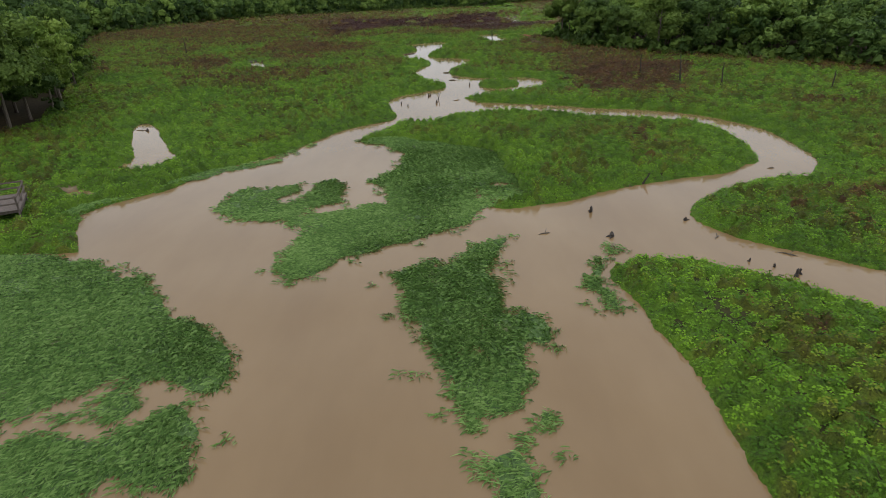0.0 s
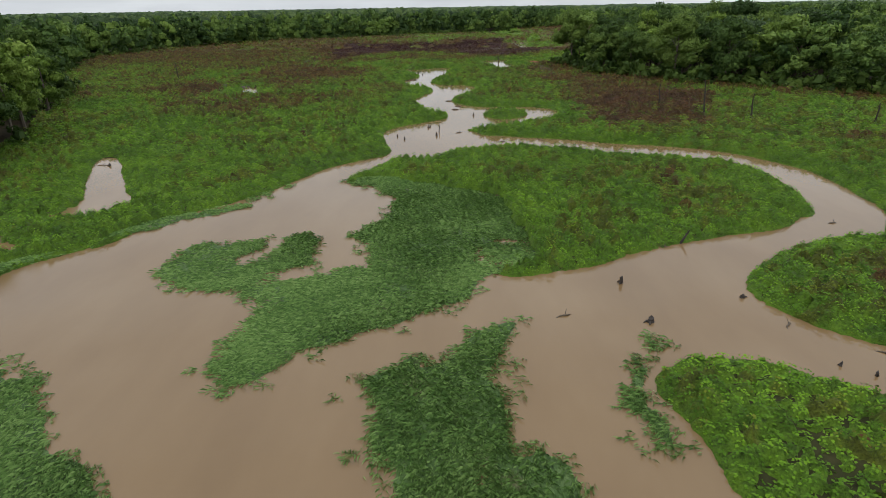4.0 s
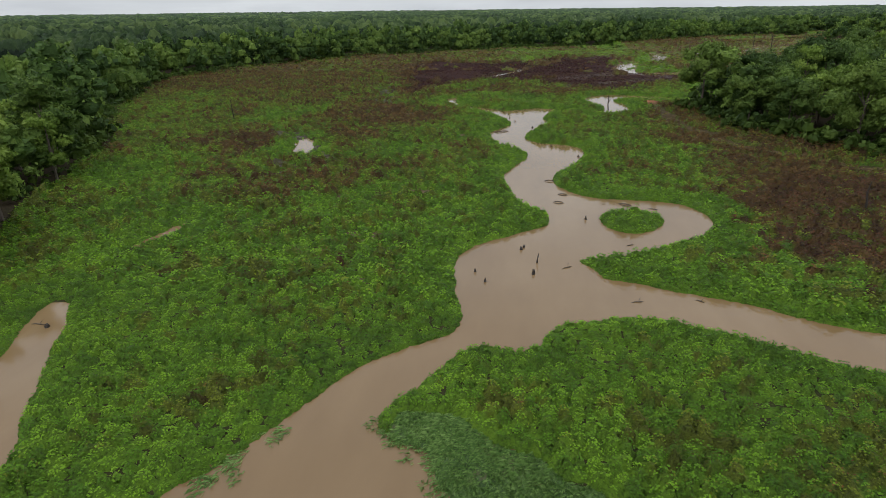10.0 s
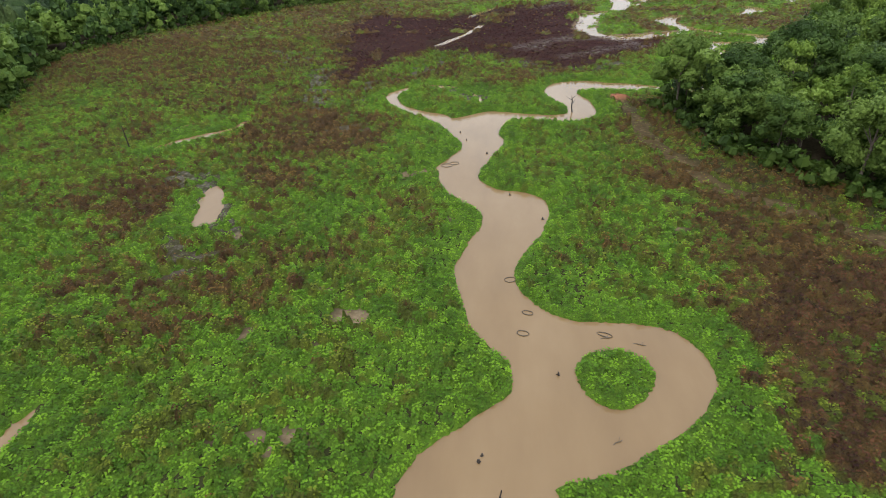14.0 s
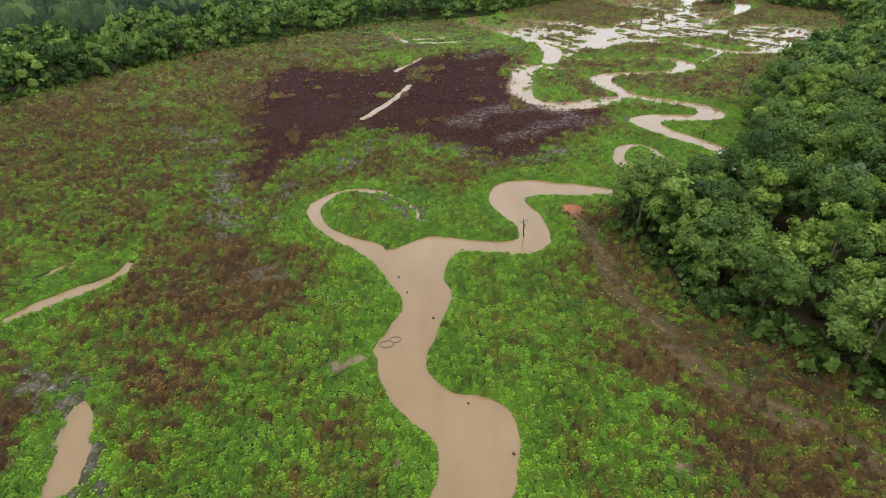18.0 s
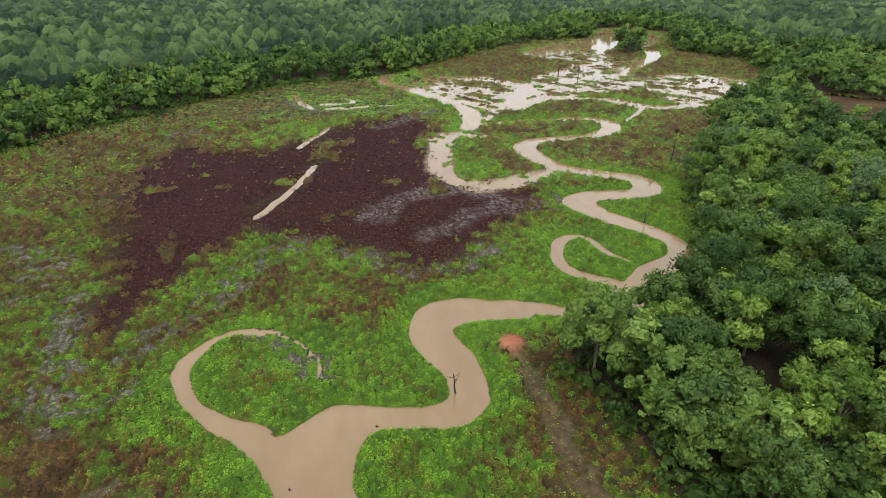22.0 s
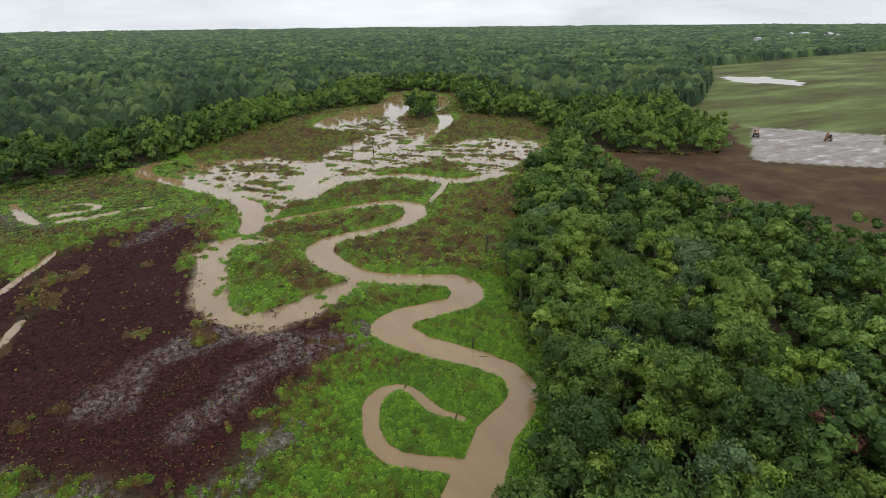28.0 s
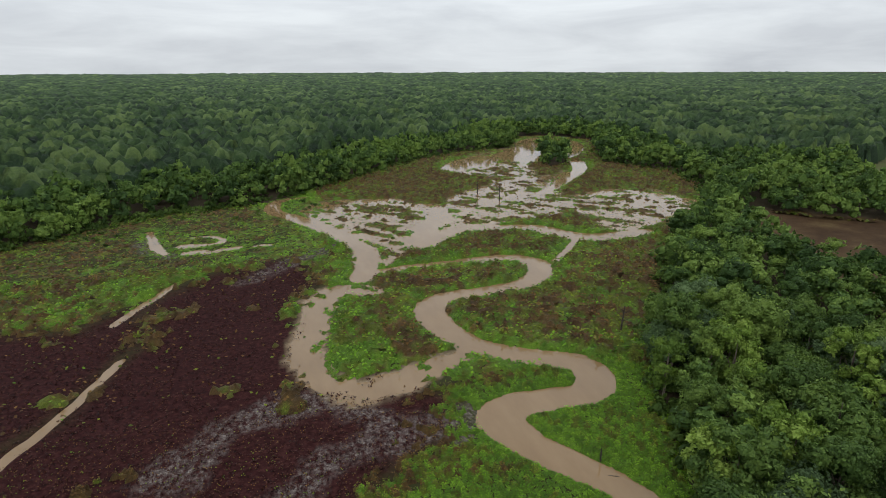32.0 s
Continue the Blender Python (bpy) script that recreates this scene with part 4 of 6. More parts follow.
def box(bm, m, sx, sy, sz, worn=0.01):
    made = bmesh.ops.create_cube(bm, size=1.0, matrix=m @ Matrix.Diagonal((sx, sy, sz, 1)))
    edges = {e for v in made["verts"] for e in v.link_edges}
    bmesh.ops.bevel(bm, geom=list(edges), offset=worn, segments=1, affect="EDGES")


# ---------------------------------------------------------------- ground and water
def spread(pairs):
    out = [pairs[0][0]]
    for (a, _), (b, s) in zip(pairs, pairs[1:]):
        out += list(np.linspace(a, b, max(1, round(abs(b - a) / s)) + 1)[1:])
    return np.array(out)


lx = spread([(-4900, 0), (-1500, 500), (-400, 90), (-150, 25), (-60, 3.0), (-30, 1.6), (40, 1.2), (120, 1.6), (290, 3.0), (360, 4), (640, 12), (1500, 90), (4900, 500)])
ly = spread([(-3000, 0), (-300, 300), (-20, 30), (0, 5.0), (110, 1.2), (330, 1.8), (440, 2.4), (640, 4.0), (900, 15), (1600, 80), (4900, 400)])
qx, qy = np.meshgrid(lx, ly)
qz = ground_height(qx.ravel(), qy.ravel())
gv = np.stack([qx.ravel(), qy.ravel(), qz], 1)
nx_, ny_ = len(lx), len(ly)
ii = (np.arange(ny_ - 1)[:, None] * nx_ + np.arange(nx_ - 1)[None, :]).ravel()
gf = np.stack([ii, ii + 1, ii + nx_ + 1, ii + nx_], 1)
me = mesh_from("ground", gv, gf, M_GROUND, smooth=True)
vx, vy = gv[:, 0], gv[:, 1]
red = step(5, -4, sample(F_RED, vx, vy, 12.0))
kinds = {
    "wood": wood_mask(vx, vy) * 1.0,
    "field": inside_ring(vx, vy, FIELDS) * 1.0,
    "red": red,
    "verge": step(0.8, -0.8, sample(F_VERGE, vx, vy, 6.0)),
    "grey": step(1.2, -1.0, sample(F_GREY, vx, vy, 8.0)),
    "mud": step(0.5, -0.5, np.minimum(sample(F_FLAT, vx, vy, 6.0), sample(F_MUD, vx, vy, 4.0))),
    "clay": step(2.9, 1.6, np.hypot(vx - 24.0, (vy - 188.5) * 0.8) + fbm(vx, vy, 2, 2, 43)),
    "pad": inside_ring(vx, vy, RINGS["gravel"]) * 1.0,
    "dry": np.maximum(inside_ring(vx + 8 * fbm(vx, vy, 30, 2, 45), vy + 8 * fbm(vx, vy, 30, 2, 46), DRY_FIELD), step(3, -3, sample(F_BROWN, vx, vy, 12.0)) * 0.35),
}
for key, values in kinds.items():
    at = me.attributes.new(key, "FLOAT", "POINT")
    at.data.foreach_set("value", np.ascontiguousarray(values, np.float32))
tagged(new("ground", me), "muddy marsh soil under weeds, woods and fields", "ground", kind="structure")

wv = np.array([(-200, -80, 0), (640, -80, 0), (640, 660, 0), (-200, 660, 0)], float)
tagged(new("water", mesh_from("water", wv, np.array([[0, 1, 2, 3]]), M_WATER)), "tan silty flood water lying still", "water", kind="structure")


# ---------------------------------------------------------------- plants in numbers
def turn_z(v, a):
    c, s = np.cos(a), np.sin(a)
    return np.stack([v[..., 0] * c - v[..., 1] * s, v[..., 0] * s + v[..., 1] * c, v[..., 2] + 0 * c], -1)


def weed_clump(rng, leaves, reach, height, size):
    """A leafy marsh plant: leaves that face outwards on a small uneven dome. Four places to a leaf."""
    n = rng.normal(0, 1, (leaves, 3))
    n[:, 2] = np.abs(n[:, 2]) + 0.15
    n /= np.linalg.norm(n, axis=1)[:, None]
    p = n * np.array([reach, reach, height]) * rng.uniform(0.65, 1.12, leaves)[:, None]
    t1 = np.cross(n, rng.normal(0, 1, (leaves, 3)))
    t1 /= np.linalg.norm(t1, axis=1)[:, None]
    t2 = np.cross(n, t1) + n * rng.normal(0, 0.3, leaves)[:, None]
    t1 = t1 + n * rng.normal(0.1, 0.45, leaves)[:, None]
    s = size * rng.uniform(0.6, 1.3, leaves)[:, None]
    return np.stack([p - t1 * s * 0.6, p - t2 * s * 0.38, p + t1 * s, p + t2 * s * 0.38], 1).reshape(-1, 3)


def grass_tuft(rng, blades, reach, length, flow):
    """Long blades that lean and lie over in the current's direction."""
    out = []
    for _ in range(blades):
        ln = length * rng.uniform(0.6, 1.2)
        w = 0.015 * rng.uniform(0.7, 1.4)
        a = flow + rng.normal(0, 0.55)
        h = ln * rng.uniform(0.10, 0.42)
        b = np.array([(0, -w, 0), (0, w, 0), (ln, 0.3 * w, 0.05 + h * 0.4), (ln * 0.55, -w, h)])
        b = turn_z(b[[0, 3, 2, 1]], a)
        out.append(b + np.array([rng.uniform(-reach, reach), rng.uniform(-reach, reach), 0.02]))
    return np.concatenate(out)


def loose(v):
    """Quads of four places each, as places and faces."""
    return v, np.arange(len(v)).reshape(-1, 4)


def joined(pieces):
    places, faces, n = [], [], 0
    for v, f in pieces:
        places.append(v)
        faces.append(f + n)
        n += len(v)
    return np.concatenate(places), np.concatenate(faces)


def toned(me, values):
    """Gives each plant or bough its own tone."""
    at = me.attributes.new("tone", "FLOAT", "POINT")
    at.data.foreach_set("value", np.ascontiguousarray(values, np.float32))


def scatter(name, places, heights, scales, shapes, rng, material, label, category):
    """Joins turned and scaled copies of a few shapes at many places into one mesh of quads."""
    pick = rng.integers(0, len(shapes), len(places))
    chunks = []
    tones = []
    for i, shape in enumerate(shapes):
        s, sf = shape[:2]
        m = pick == i
        k = int(m.sum())
        if not k:
            continue
        a = rng.uniform(0, 6.283, k)[:, None]
        v = turn_z(s[None], a) * scales[m][:, None, None]
        v = v + np.stack([places[m, 0], places[m, 1], heights[m]], 1)[:, None, :]
        f = sf[None] + (np.arange(k) * len(s))[:, None, None]
        chunks.append((v.reshape(-1, 3), f.reshape(-1, 4)))
        own = shape[2] if len(shape) > 2 else np.full(len(s), 0.5)
        tones.append((0.4 * own[None] + 0.6 * rng.uniform(0, 1, k)[:, None]).ravel())
    v, f = joined(chunks)
    ob = new(name, mesh_from(name, v, f, material))
    toned(ob.data, np.concatenate(tones))
    return tagged(ob, label, category, kind="stuff")


def jittered(rng, x0, x1, y0, y1, gap):
    x, y = np.meshgrid(np.arange(x0, x1, gap), np.arange(y0, y1, gap))
    p = np.stack([x.ravel(), y.ravel()], 1)
    return p + rng.uniform(-0.5, 0.5, p.shape) * gap


def marsh_view(x, y):
    """The part of the marsh that lies along the flight."""
    return (x > -20 - 0.75 * (y + 10)) & (x < 16 + 0.72 * (y + 10)) & (x > -145)


rng = np.random.default_rng(7)
WEEDS_LOW = [weed_clump(rng, 7, 0.45, 0.4, 0.24) for _ in range(5)]


def cells(x, y, size, seed):
    """The nearest of scattered centres: how far it is, in cells, a number of its own, how much farther the next one is, and the bearing away from it."""
    u, v = x / size + 500, y / size + 500
    iu, iv = np.floor(u).astype(np.int64), np.floor(v).astype(np.int64)
    best, second, tone = np.full(x.shape, 9.0), np.full(x.shape, 9.0), np.zeros(x.shape)
    ex, ey = np.zeros(x.shape), np.zeros(x.shape)
    for di in (-1, 0, 1):
        for dj in (-1, 0, 1):
            a, b = iu + di, iv + dj
            ox, oy = a + 0.15 + 0.7 * lattice(a, b, seed) - u, b + 0.15 + 0.7 * lattice(a, b, seed + 1) - v
            d = np.hypot(ox, oy)
            near = d < best
            second = np.where(near, best, np.minimum(second, d))
            best, tone = np.where(near, d, best), np.where(near, lattice(a, b, seed + 2), tone)
            ex, ey = np.where(near, -ox, ex), np.where(near, -oy, ey)
    return best, tone, second - best, np.arctan2(ey, ex)


def weed_state(x, y):
    """How likely weeds stand at a place, and how far they have browned."""
    w, mat = sample(F_WATER, x, y, 6.0), sample(F_MAT, x, y, 3.0)
    flat, mud, grey = sample(F_FLAT, x, y, 6.0), sample(F_MUD, x, y, 4.0), sample(F_GREY, x, y, 8.0)
    jx, jy = x + 7.0 * fbm(x, y, 2.2, 2, 55), y + 7.0 * fbm(x, y, 2.2, 2, 56)
    red_d, brown_d = sample(F_RED, jx, jy, 12.0), sample(F_BROWN, jx, jy, 12.0)
    dull = step(5, -5, sample(F_DULL, jx, jy, 12.0))
    tuft = fbm(x, y, 6.5, 3, 51)
    speck = fbm(x, y, 1.3, 2, 57)
    chance = np.ones(x.shape)
    chance = np.where((dull > 0.5) & (speck > 0.3), 0.3, chance)
    chance = np.where(grey < 0.2, np.where(speck > 0.05, 0.75, 0.14), chance)
    chance = np.where(flat < 0, np.where((fbm(x + 0.6 * y, 0.55 * y, 3.6, 3, 54) > 0.24) | (fbm(x, y, 3.0, 2, 68) > 0.48), 0.9, 0.10), chance)
    chance = np.where((mud < 0) & (speck < 0.25), 0.12, chance)
    chance = np.where(sample(F_VERGE, x, y, 6.0) < 0, np.where(speck > 0.2, 0.6, 0.14), chance)
    edge = step(-13, -6, sample(F_EDGE, jx, jy, 60.0)) * (x > 20) * (y < 190)
    chance = np.where((edge > 0.5) & (speck > 0.1), 0.35, chance)
    chance = np.where(red_d < np.where(w < 4, 2.5, -0.5), 0.10 + 0.45 * (tuft > 0.5), chance)
    chance = np.where(np.hypot(x - 24.0, (y - 188.5) * 0.8) + 1.2 * fbm(x, y, 2, 2, 43) < 2.0, 0.0, chance)
    chance = np.where((w < -0.9) | (mat < -0.3) & (w < 9), 0.0, chance)
    hue = fbm(x, y, 11, 4, 52)
    browned = step(3, -3, brown_d) * 0.52 + 0.42 * hue + 0.20 * step(110, 175, y) * step(-5, -35, x) + 0.10 * step(60, 210, y)
    browned = browned + 0.35 * step(2, -1, sample(F_RUST, jx, jy, 8.0)) + 0.7 * step(4, -1, red_d) + 0.18 * step(85, 50, y) * step(-5, 8, x) + 0.30 * dull + 0.46 * step(240, 280, y) * (x > 45) + 0.5 * edge - 0.40 * step(6, 0.8, w) * step(0, 10, red_d)
    browned = np.where((y > 325) & (x < 45), np.minimum(browned, 0.6), browned)
    return chance, browned, w


BROWN_FROM, OLIVE_FROM = 0.60, 0.20


def cover_height(x, y, clump, w):
    """The top of the weeds: rounded plants side by side on broader mounds, with deep gaps between; also how near the gap is."""
    d, tone, gap, away = cells(x + 0.22 * clump * fbm(x, y, 0.6, 1, 59), y + 0.22 * clump * fbm(x, y, 0.6, 1, 60), clump, 201)
    d2, tone2, gap2, _ = cells(x, y, 3.6, 211)
    dome = np.clip(1 - (d / 0.95) ** 2, 0, 1) * (0.25 + 0.75 * step(0.0, 0.42, gap))
    z = (0.08 + clump * 1.05 * dome * (0.5 + 0.6 * tone) + 0.35 * tone2 * step(0.0, 0.4, gap2) * dome) * (1 + 0.3 * fbm(x, y, 9, 2, 53))
    z = np.where((sample(F_FLAT, x, y, 6.0) < 0.5) | (y > 335) & (x < 40), 0.35 * z, z)
    return z * (0.5 + 0.5 * step(0.0, 1.4, w)), tone, tone2, gap, d, away


def weed_cover(name, x0, x1, y0, y1, gap, clump):
    """The closed, hummocky top of the weeds as one sheet that dips under the water at the banks."""
    x, y = np.meshgrid(np.arange(x0, x1 + gap, gap), np.arange(y0, y1 + gap, gap))
    n, m = x.shape
    x, y = x.ravel(), y.ravel()
    chance, browned, w = weed_state(x, y)
    shift = np.random.default_rng(17)
    x, y = x + shift.uniform(-0.36, 0.36, x.shape) * gap, y + shift.uniform(-0.36, 0.36, x.shape) * gap
    z, tone, tone2, _, _, _ = cover_height(x, y, clump, w)
    # stems and lower leaves, below the plants' tops
    z = 0.82 * z + shift.normal(0, 0.075, x.shape) * min(1.6, clump)
    z = np.where(chance > 0.5, np.minimum(z, 1.7 * (w + 0.15)), np.where(w < -0.1, -0.35, -0.02))
    # the near end of a sheet starts low, under the one before it
    z = np.where(z > 0, z * np.clip((y - y0) / 2.0, 0, 1), z)
    v = np.stack([x, y, z], 1)
    i = (np.arange(n - 1)[:, None] * m + np.arange(m - 1)[None]).ravel()
    f = np.stack([i, i + 1, i + m + 1, i + m], 1)
    alive = (chance > 0.5) & marsh_view(x, y) & ~wood_mask(x, y) & ~inside_ring(x, y, FIELDS)
    f = f[alive[f].any(1)]
    used = np.unique(f)
    back = np.zeros(len(v), int)
    back[used] = np.arange(len(used))
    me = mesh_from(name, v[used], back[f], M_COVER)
    kind = browned[used] + 0.85 * (tone[used] - 0.5) + 0.4 * (tone2[used] - 0.5)
    for key, values in (("olive", step(OLIVE_FROM - 0.08, OLIVE_FROM + 0.08, kind)), ("brown", step(BROWN_FROM - 0.06, BROWN_FROM + 0.06, kind)), ("tone", (tone[used] * 7.13) % 1.0)):
        at = me.attributes.new(key, "FLOAT", "POINT")
        at.data.foreach_set("value", np.ascontiguousarray(values, np.float32))
    tagged(new(name, me), "dense hummocky cover of leafy marsh weeds", "weeds", kind="stuff")


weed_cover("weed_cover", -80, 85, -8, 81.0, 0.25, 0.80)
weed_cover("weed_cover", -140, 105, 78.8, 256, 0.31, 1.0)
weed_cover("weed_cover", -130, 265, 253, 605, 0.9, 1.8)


def leaves_at(p, z, size, off, away):
    """One bent, pointed leaf at each place, spreading from its plant's middle and drooping towards its rim; four places to a leaf."""
    n = len(p)
    yaw, tilt = away + rng.normal(0, 0.8, n), 0.15 - 1.1 * off + rng.normal(0, 0.3, n)
    side = rng.normal(0, 0.3, n)
    ln, wd = size * rng.uniform(0.65, 1.35, n), size * rng.uniform(0.36, 0.56, n)
    ax = np.stack([np.cos(yaw) * np.cos(tilt), np.sin(yaw) * np.cos(tilt), np.sin(tilt)], 1)
    ay = np.stack([-np.sin(yaw) * np.cos(side), np.cos(yaw) * np.cos(side), np.sin(side)], 1)
    c = np.stack([p[:, 0], p[:, 1], z], 1) - ax * (0.4 * ln)[:, None]
    mid = c + ax * (0.45 * ln)[:, None] + np.array([0, 0, 1]) * (0.1 * ln)[:, None]
    return np.stack([c, mid - ay * wd[:, None], c + ax * ln[:, None], mid + ay * wd[:, None]], 1).reshape(-1, 3)


def plant_bands():
    """The leaves on the weeds' tops: fine ones near the flight's start, coarser ones farther on."""
    for x0, x1, y0, y1, gap, size, clump in ((-80, 85, -8, 80, 0.125, 0.135, 0.80), (-140, 105, 80, 255, 0.205, 0.235, 1.0), (-130, 265, 255, 600, 0.70, 0.66, 1.8)):
        p = jittered(rng, x0, x1, y0, y1, gap)
        x, y = p[:, 0], p[:, 1]
        p = p[marsh_view(x, y) & ~wood_mask(x, y) & ~inside_ring(x, y, FIELDS)]
        chance, browned, w = weed_state(p[:, 0], p[:, 1])
        ok = (rng.uniform(0, 1, len(p)) < chance) & (w > -0.12)
        p, browned, w, chance = p[ok], browned[ok], w[ok], chance[ok]
        x, y = p[:, 0], p[:, 1]
        z, tone, tone2, d, off, away = cover_height(x, y, clump, w)
        z = np.minimum(z, 1.7 * (w + 0.2))
        tall = rng.uniform(0, 1, len(z)) < step(0.06, 0.34, d) + 0.04
        p, browned, w, x, y, z, tone, tone2, off, away = p[tall], browned[tall], w[tall], x[tall], y[tall], z[tall], tone[tall], tone2[tall], off[tall], away[tall]
        kind = browned + 0.85 * (tone - 0.5) + 0.4 * (tone2 - 0.5) + rng.normal(0, 0.09, len(x))
        is_brown = kind > BROWN_FROM
        is_olive = ~is_brown & (kind > OLIVE_FROM)
        sel = ~is_brown & ~is_olive
        is_rust = is_brown & (sample(F_RUST, x, y, 8.0) + rng.normal(0, 1.5, len(x)) < 0)
        is_brown &= ~is_rust
        z = z - 0.02 + rng.uniform(0, 0.10, len(x)) * clump
        tone = (tone * 7.13) % 1.0
        for name, m, mat, label in (("marsh_weeds", sel, M_WEED, "lush bright green leafy marsh weeds"), ("olive_weeds", is_olive, M_WEED_OLIVE, "yellowing olive-green marsh weeds"), ("browned_weeds", is_brown, M_WEED_BROWN, "marsh weeds turned rusty brown"), ("rusted_weeds", is_rust, M_WEED_RUST, "marsh weeds turned dark rust-red")):
            if m.any():
                v = leaves_at(p[m], z[m], size, off[m], away[m])
                me = mesh_from(name, v, np.arange(len(v)).reshape(-1, 4), mat)
                at = me.attributes.new("tone", "FLOAT", "POINT")
                at.data.foreach_set("value", np.repeat(tone[m], 4).astype(np.float32))
                tagged(new(name, me), label, "weeds", kind="stuff")
    p = jittered(rng, -70, 70, 200, 345, 0.95)
    x, y = p[:, 0], p[:, 1]
    d = sample(F_RED, x, y, 12.0)
    ok = (d + rng.normal(0, 1.5, len(x)) < 1) & (sample(F_WATER, x, y, 6.0) > 0.3) & (rng.uniform(0, 1, len(x)) < 0.8 - 0.6 * step(0.1, 0.4, fbm(x + 0.5 * y, y - 0.35 * x, 17, 3, 41)))
    p = p[ok]
    scatter("reddened_weeds", p, 0.1 + 0 * p[:, 0], rng.uniform(0.7, 1.2, len(p)), [loose(k) for k in WEEDS_LOW], rng, M_WEED_RED, "low dark red dying marsh weeds", "weeds")


def mat_cover():
    """The matted lower blades of the flood grass, barely above the water."""
    gap = 0.3
    x, y = np.meshgrid(np.arange(-46, 20, gap), np.arange(4, 76, gap))
    n, m = x.shape
    x, y = x.ravel(), y.ravel()
    d = sample(F_MAT, x, y, 3.0)
    thick = fbm(x, y, 3.0, 3, 61) - 0.55 * np.clip(fbm(x, y, 9.0, 2, 62), 0, 1)
    z = np.minimum(0.10 + 0.10 * fbm(x, y, 0.8, 2, 64) + 0.34 * (thick + 0.36), -0.4 * (d + 0.25))
    z = np.clip(z, -0.3, 0.05 + 0.03 * fbm(x, y, 0.7, 2, 65))
    v = np.stack([x, y, z], 1)
    i = (np.arange(n - 1)[:, None] * m + np.arange(m - 1)[None]).ravel()
    f = np.stack([i, i + 1, i + m + 1, i + m], 1)
    f = f[(z[f] > 0).any(1)]
    tagged(new("grass_mat", mesh_from("grass_mat", v, f, M_MAT, smooth=True)), "matted flood grass at the water's surface", "grass", kind="stuff")


def plant_flood_grass():
    tufts = [grass_tuft(rng, 19, 0.34, 0.38, 0.0) for _ in range(8)]
    p = jittered(rng, -45, 18, 12, 74, 0.225)
    x, y = p[:, 0], p[:, 1]
    d = sample(F_MAT, x, y, 3.0)
    patch = fbm(x, y, 3.0, 3, 61)
    thin = fbm(x, y, 9.0, 2, 62)
    ok = (d < 0.9) & (rng.uniform(0, 1, len(x)) < np.where(d < 0, np.clip(0.22 - d * 0.8, 0, 0.85), 0.07 * (fbm(x, y, 1.5, 2, 67) > 0.1))) & (patch - 0.55 * np.clip(thin, 0, 1) > -0.85)
    ok &= marsh_view(x, y + 12)
    # thinned where silt has smothered the grass
    ok &= rng.uniform(0, 1, len(x)) < np.where(fbm(x + 0.4 * y, y, 4.0, 4, 66) > 0.3, 0.5, 1.0)
    p = p[ok]
    mat_cover()
    flow = -1.9 + 1.0 * fbm(p[:, 0], p[:, 1], 8, 2, 63)
    chunks, pick = [], rng.integers(0, len(tufts), len(p))
    for i, s in enumerate(tufts):
        m = pick == i
        v = turn_z(s[None], flow[m][:, None]) * rng.uniform(0.75, 1.2, m.sum())[:, None, None]
        chunks.append((v + np.stack([p[m, 0], p[m, 1], 0 * p[m, 0]], 1)[:, None, :]).reshape(-1, 3))
    v = np.concatenate(chunks)
    me = mesh_from("flood_grass", v, np.arange(len(v)).reshape(-1, 4), M_GRASS)
    tagged(new("flood_grass", me), "dark green long grass lying over in flood water", "grass", kind="stuff")


plant_bands()
plant_flood_grass()


# ---------------------------------------------------------------- trees
def lobe(rng, sides, levels):
    """A lumpy, nearly closed dome of quads, one unit across: the shaded leafy mass inside a crown's sprays."""
    heights = np.array([-0.75, *np.linspace(-0.35, 0.8, levels - 1), 0.999])
    rows, ph = [], rng.uniform(0, 6.28, 2)
    for k, h in enumerate(heights):
        r = math.sqrt(max(0.0005, 1 - h * h))
        a = np.arange(sides) * 2 * math.pi / sides + 0.3 * k
        lump = 1 + 0.07 * np.sin(3 * a + 5 * h + ph[0]) + 0.06 * np.sin(2 * a - 4 * h + ph[1])
        rows.append(np.stack([r * np.cos(a), r * np.sin(a), np.full(sides, h)], 1) * (lump * rng.uniform(0.86, 1.12, sides))[:, None])
    v = np.concatenate(rows)
    k = np.arange(levels)[:, None] * sides + np.arange(sides)[None]
    j = np.arange(levels)[:, None] * sides + (np.arange(sides)[None] + 1) % sides
    return v, np.stack([k, j, j + sides, k + sides], -1).reshape(-1, 4)


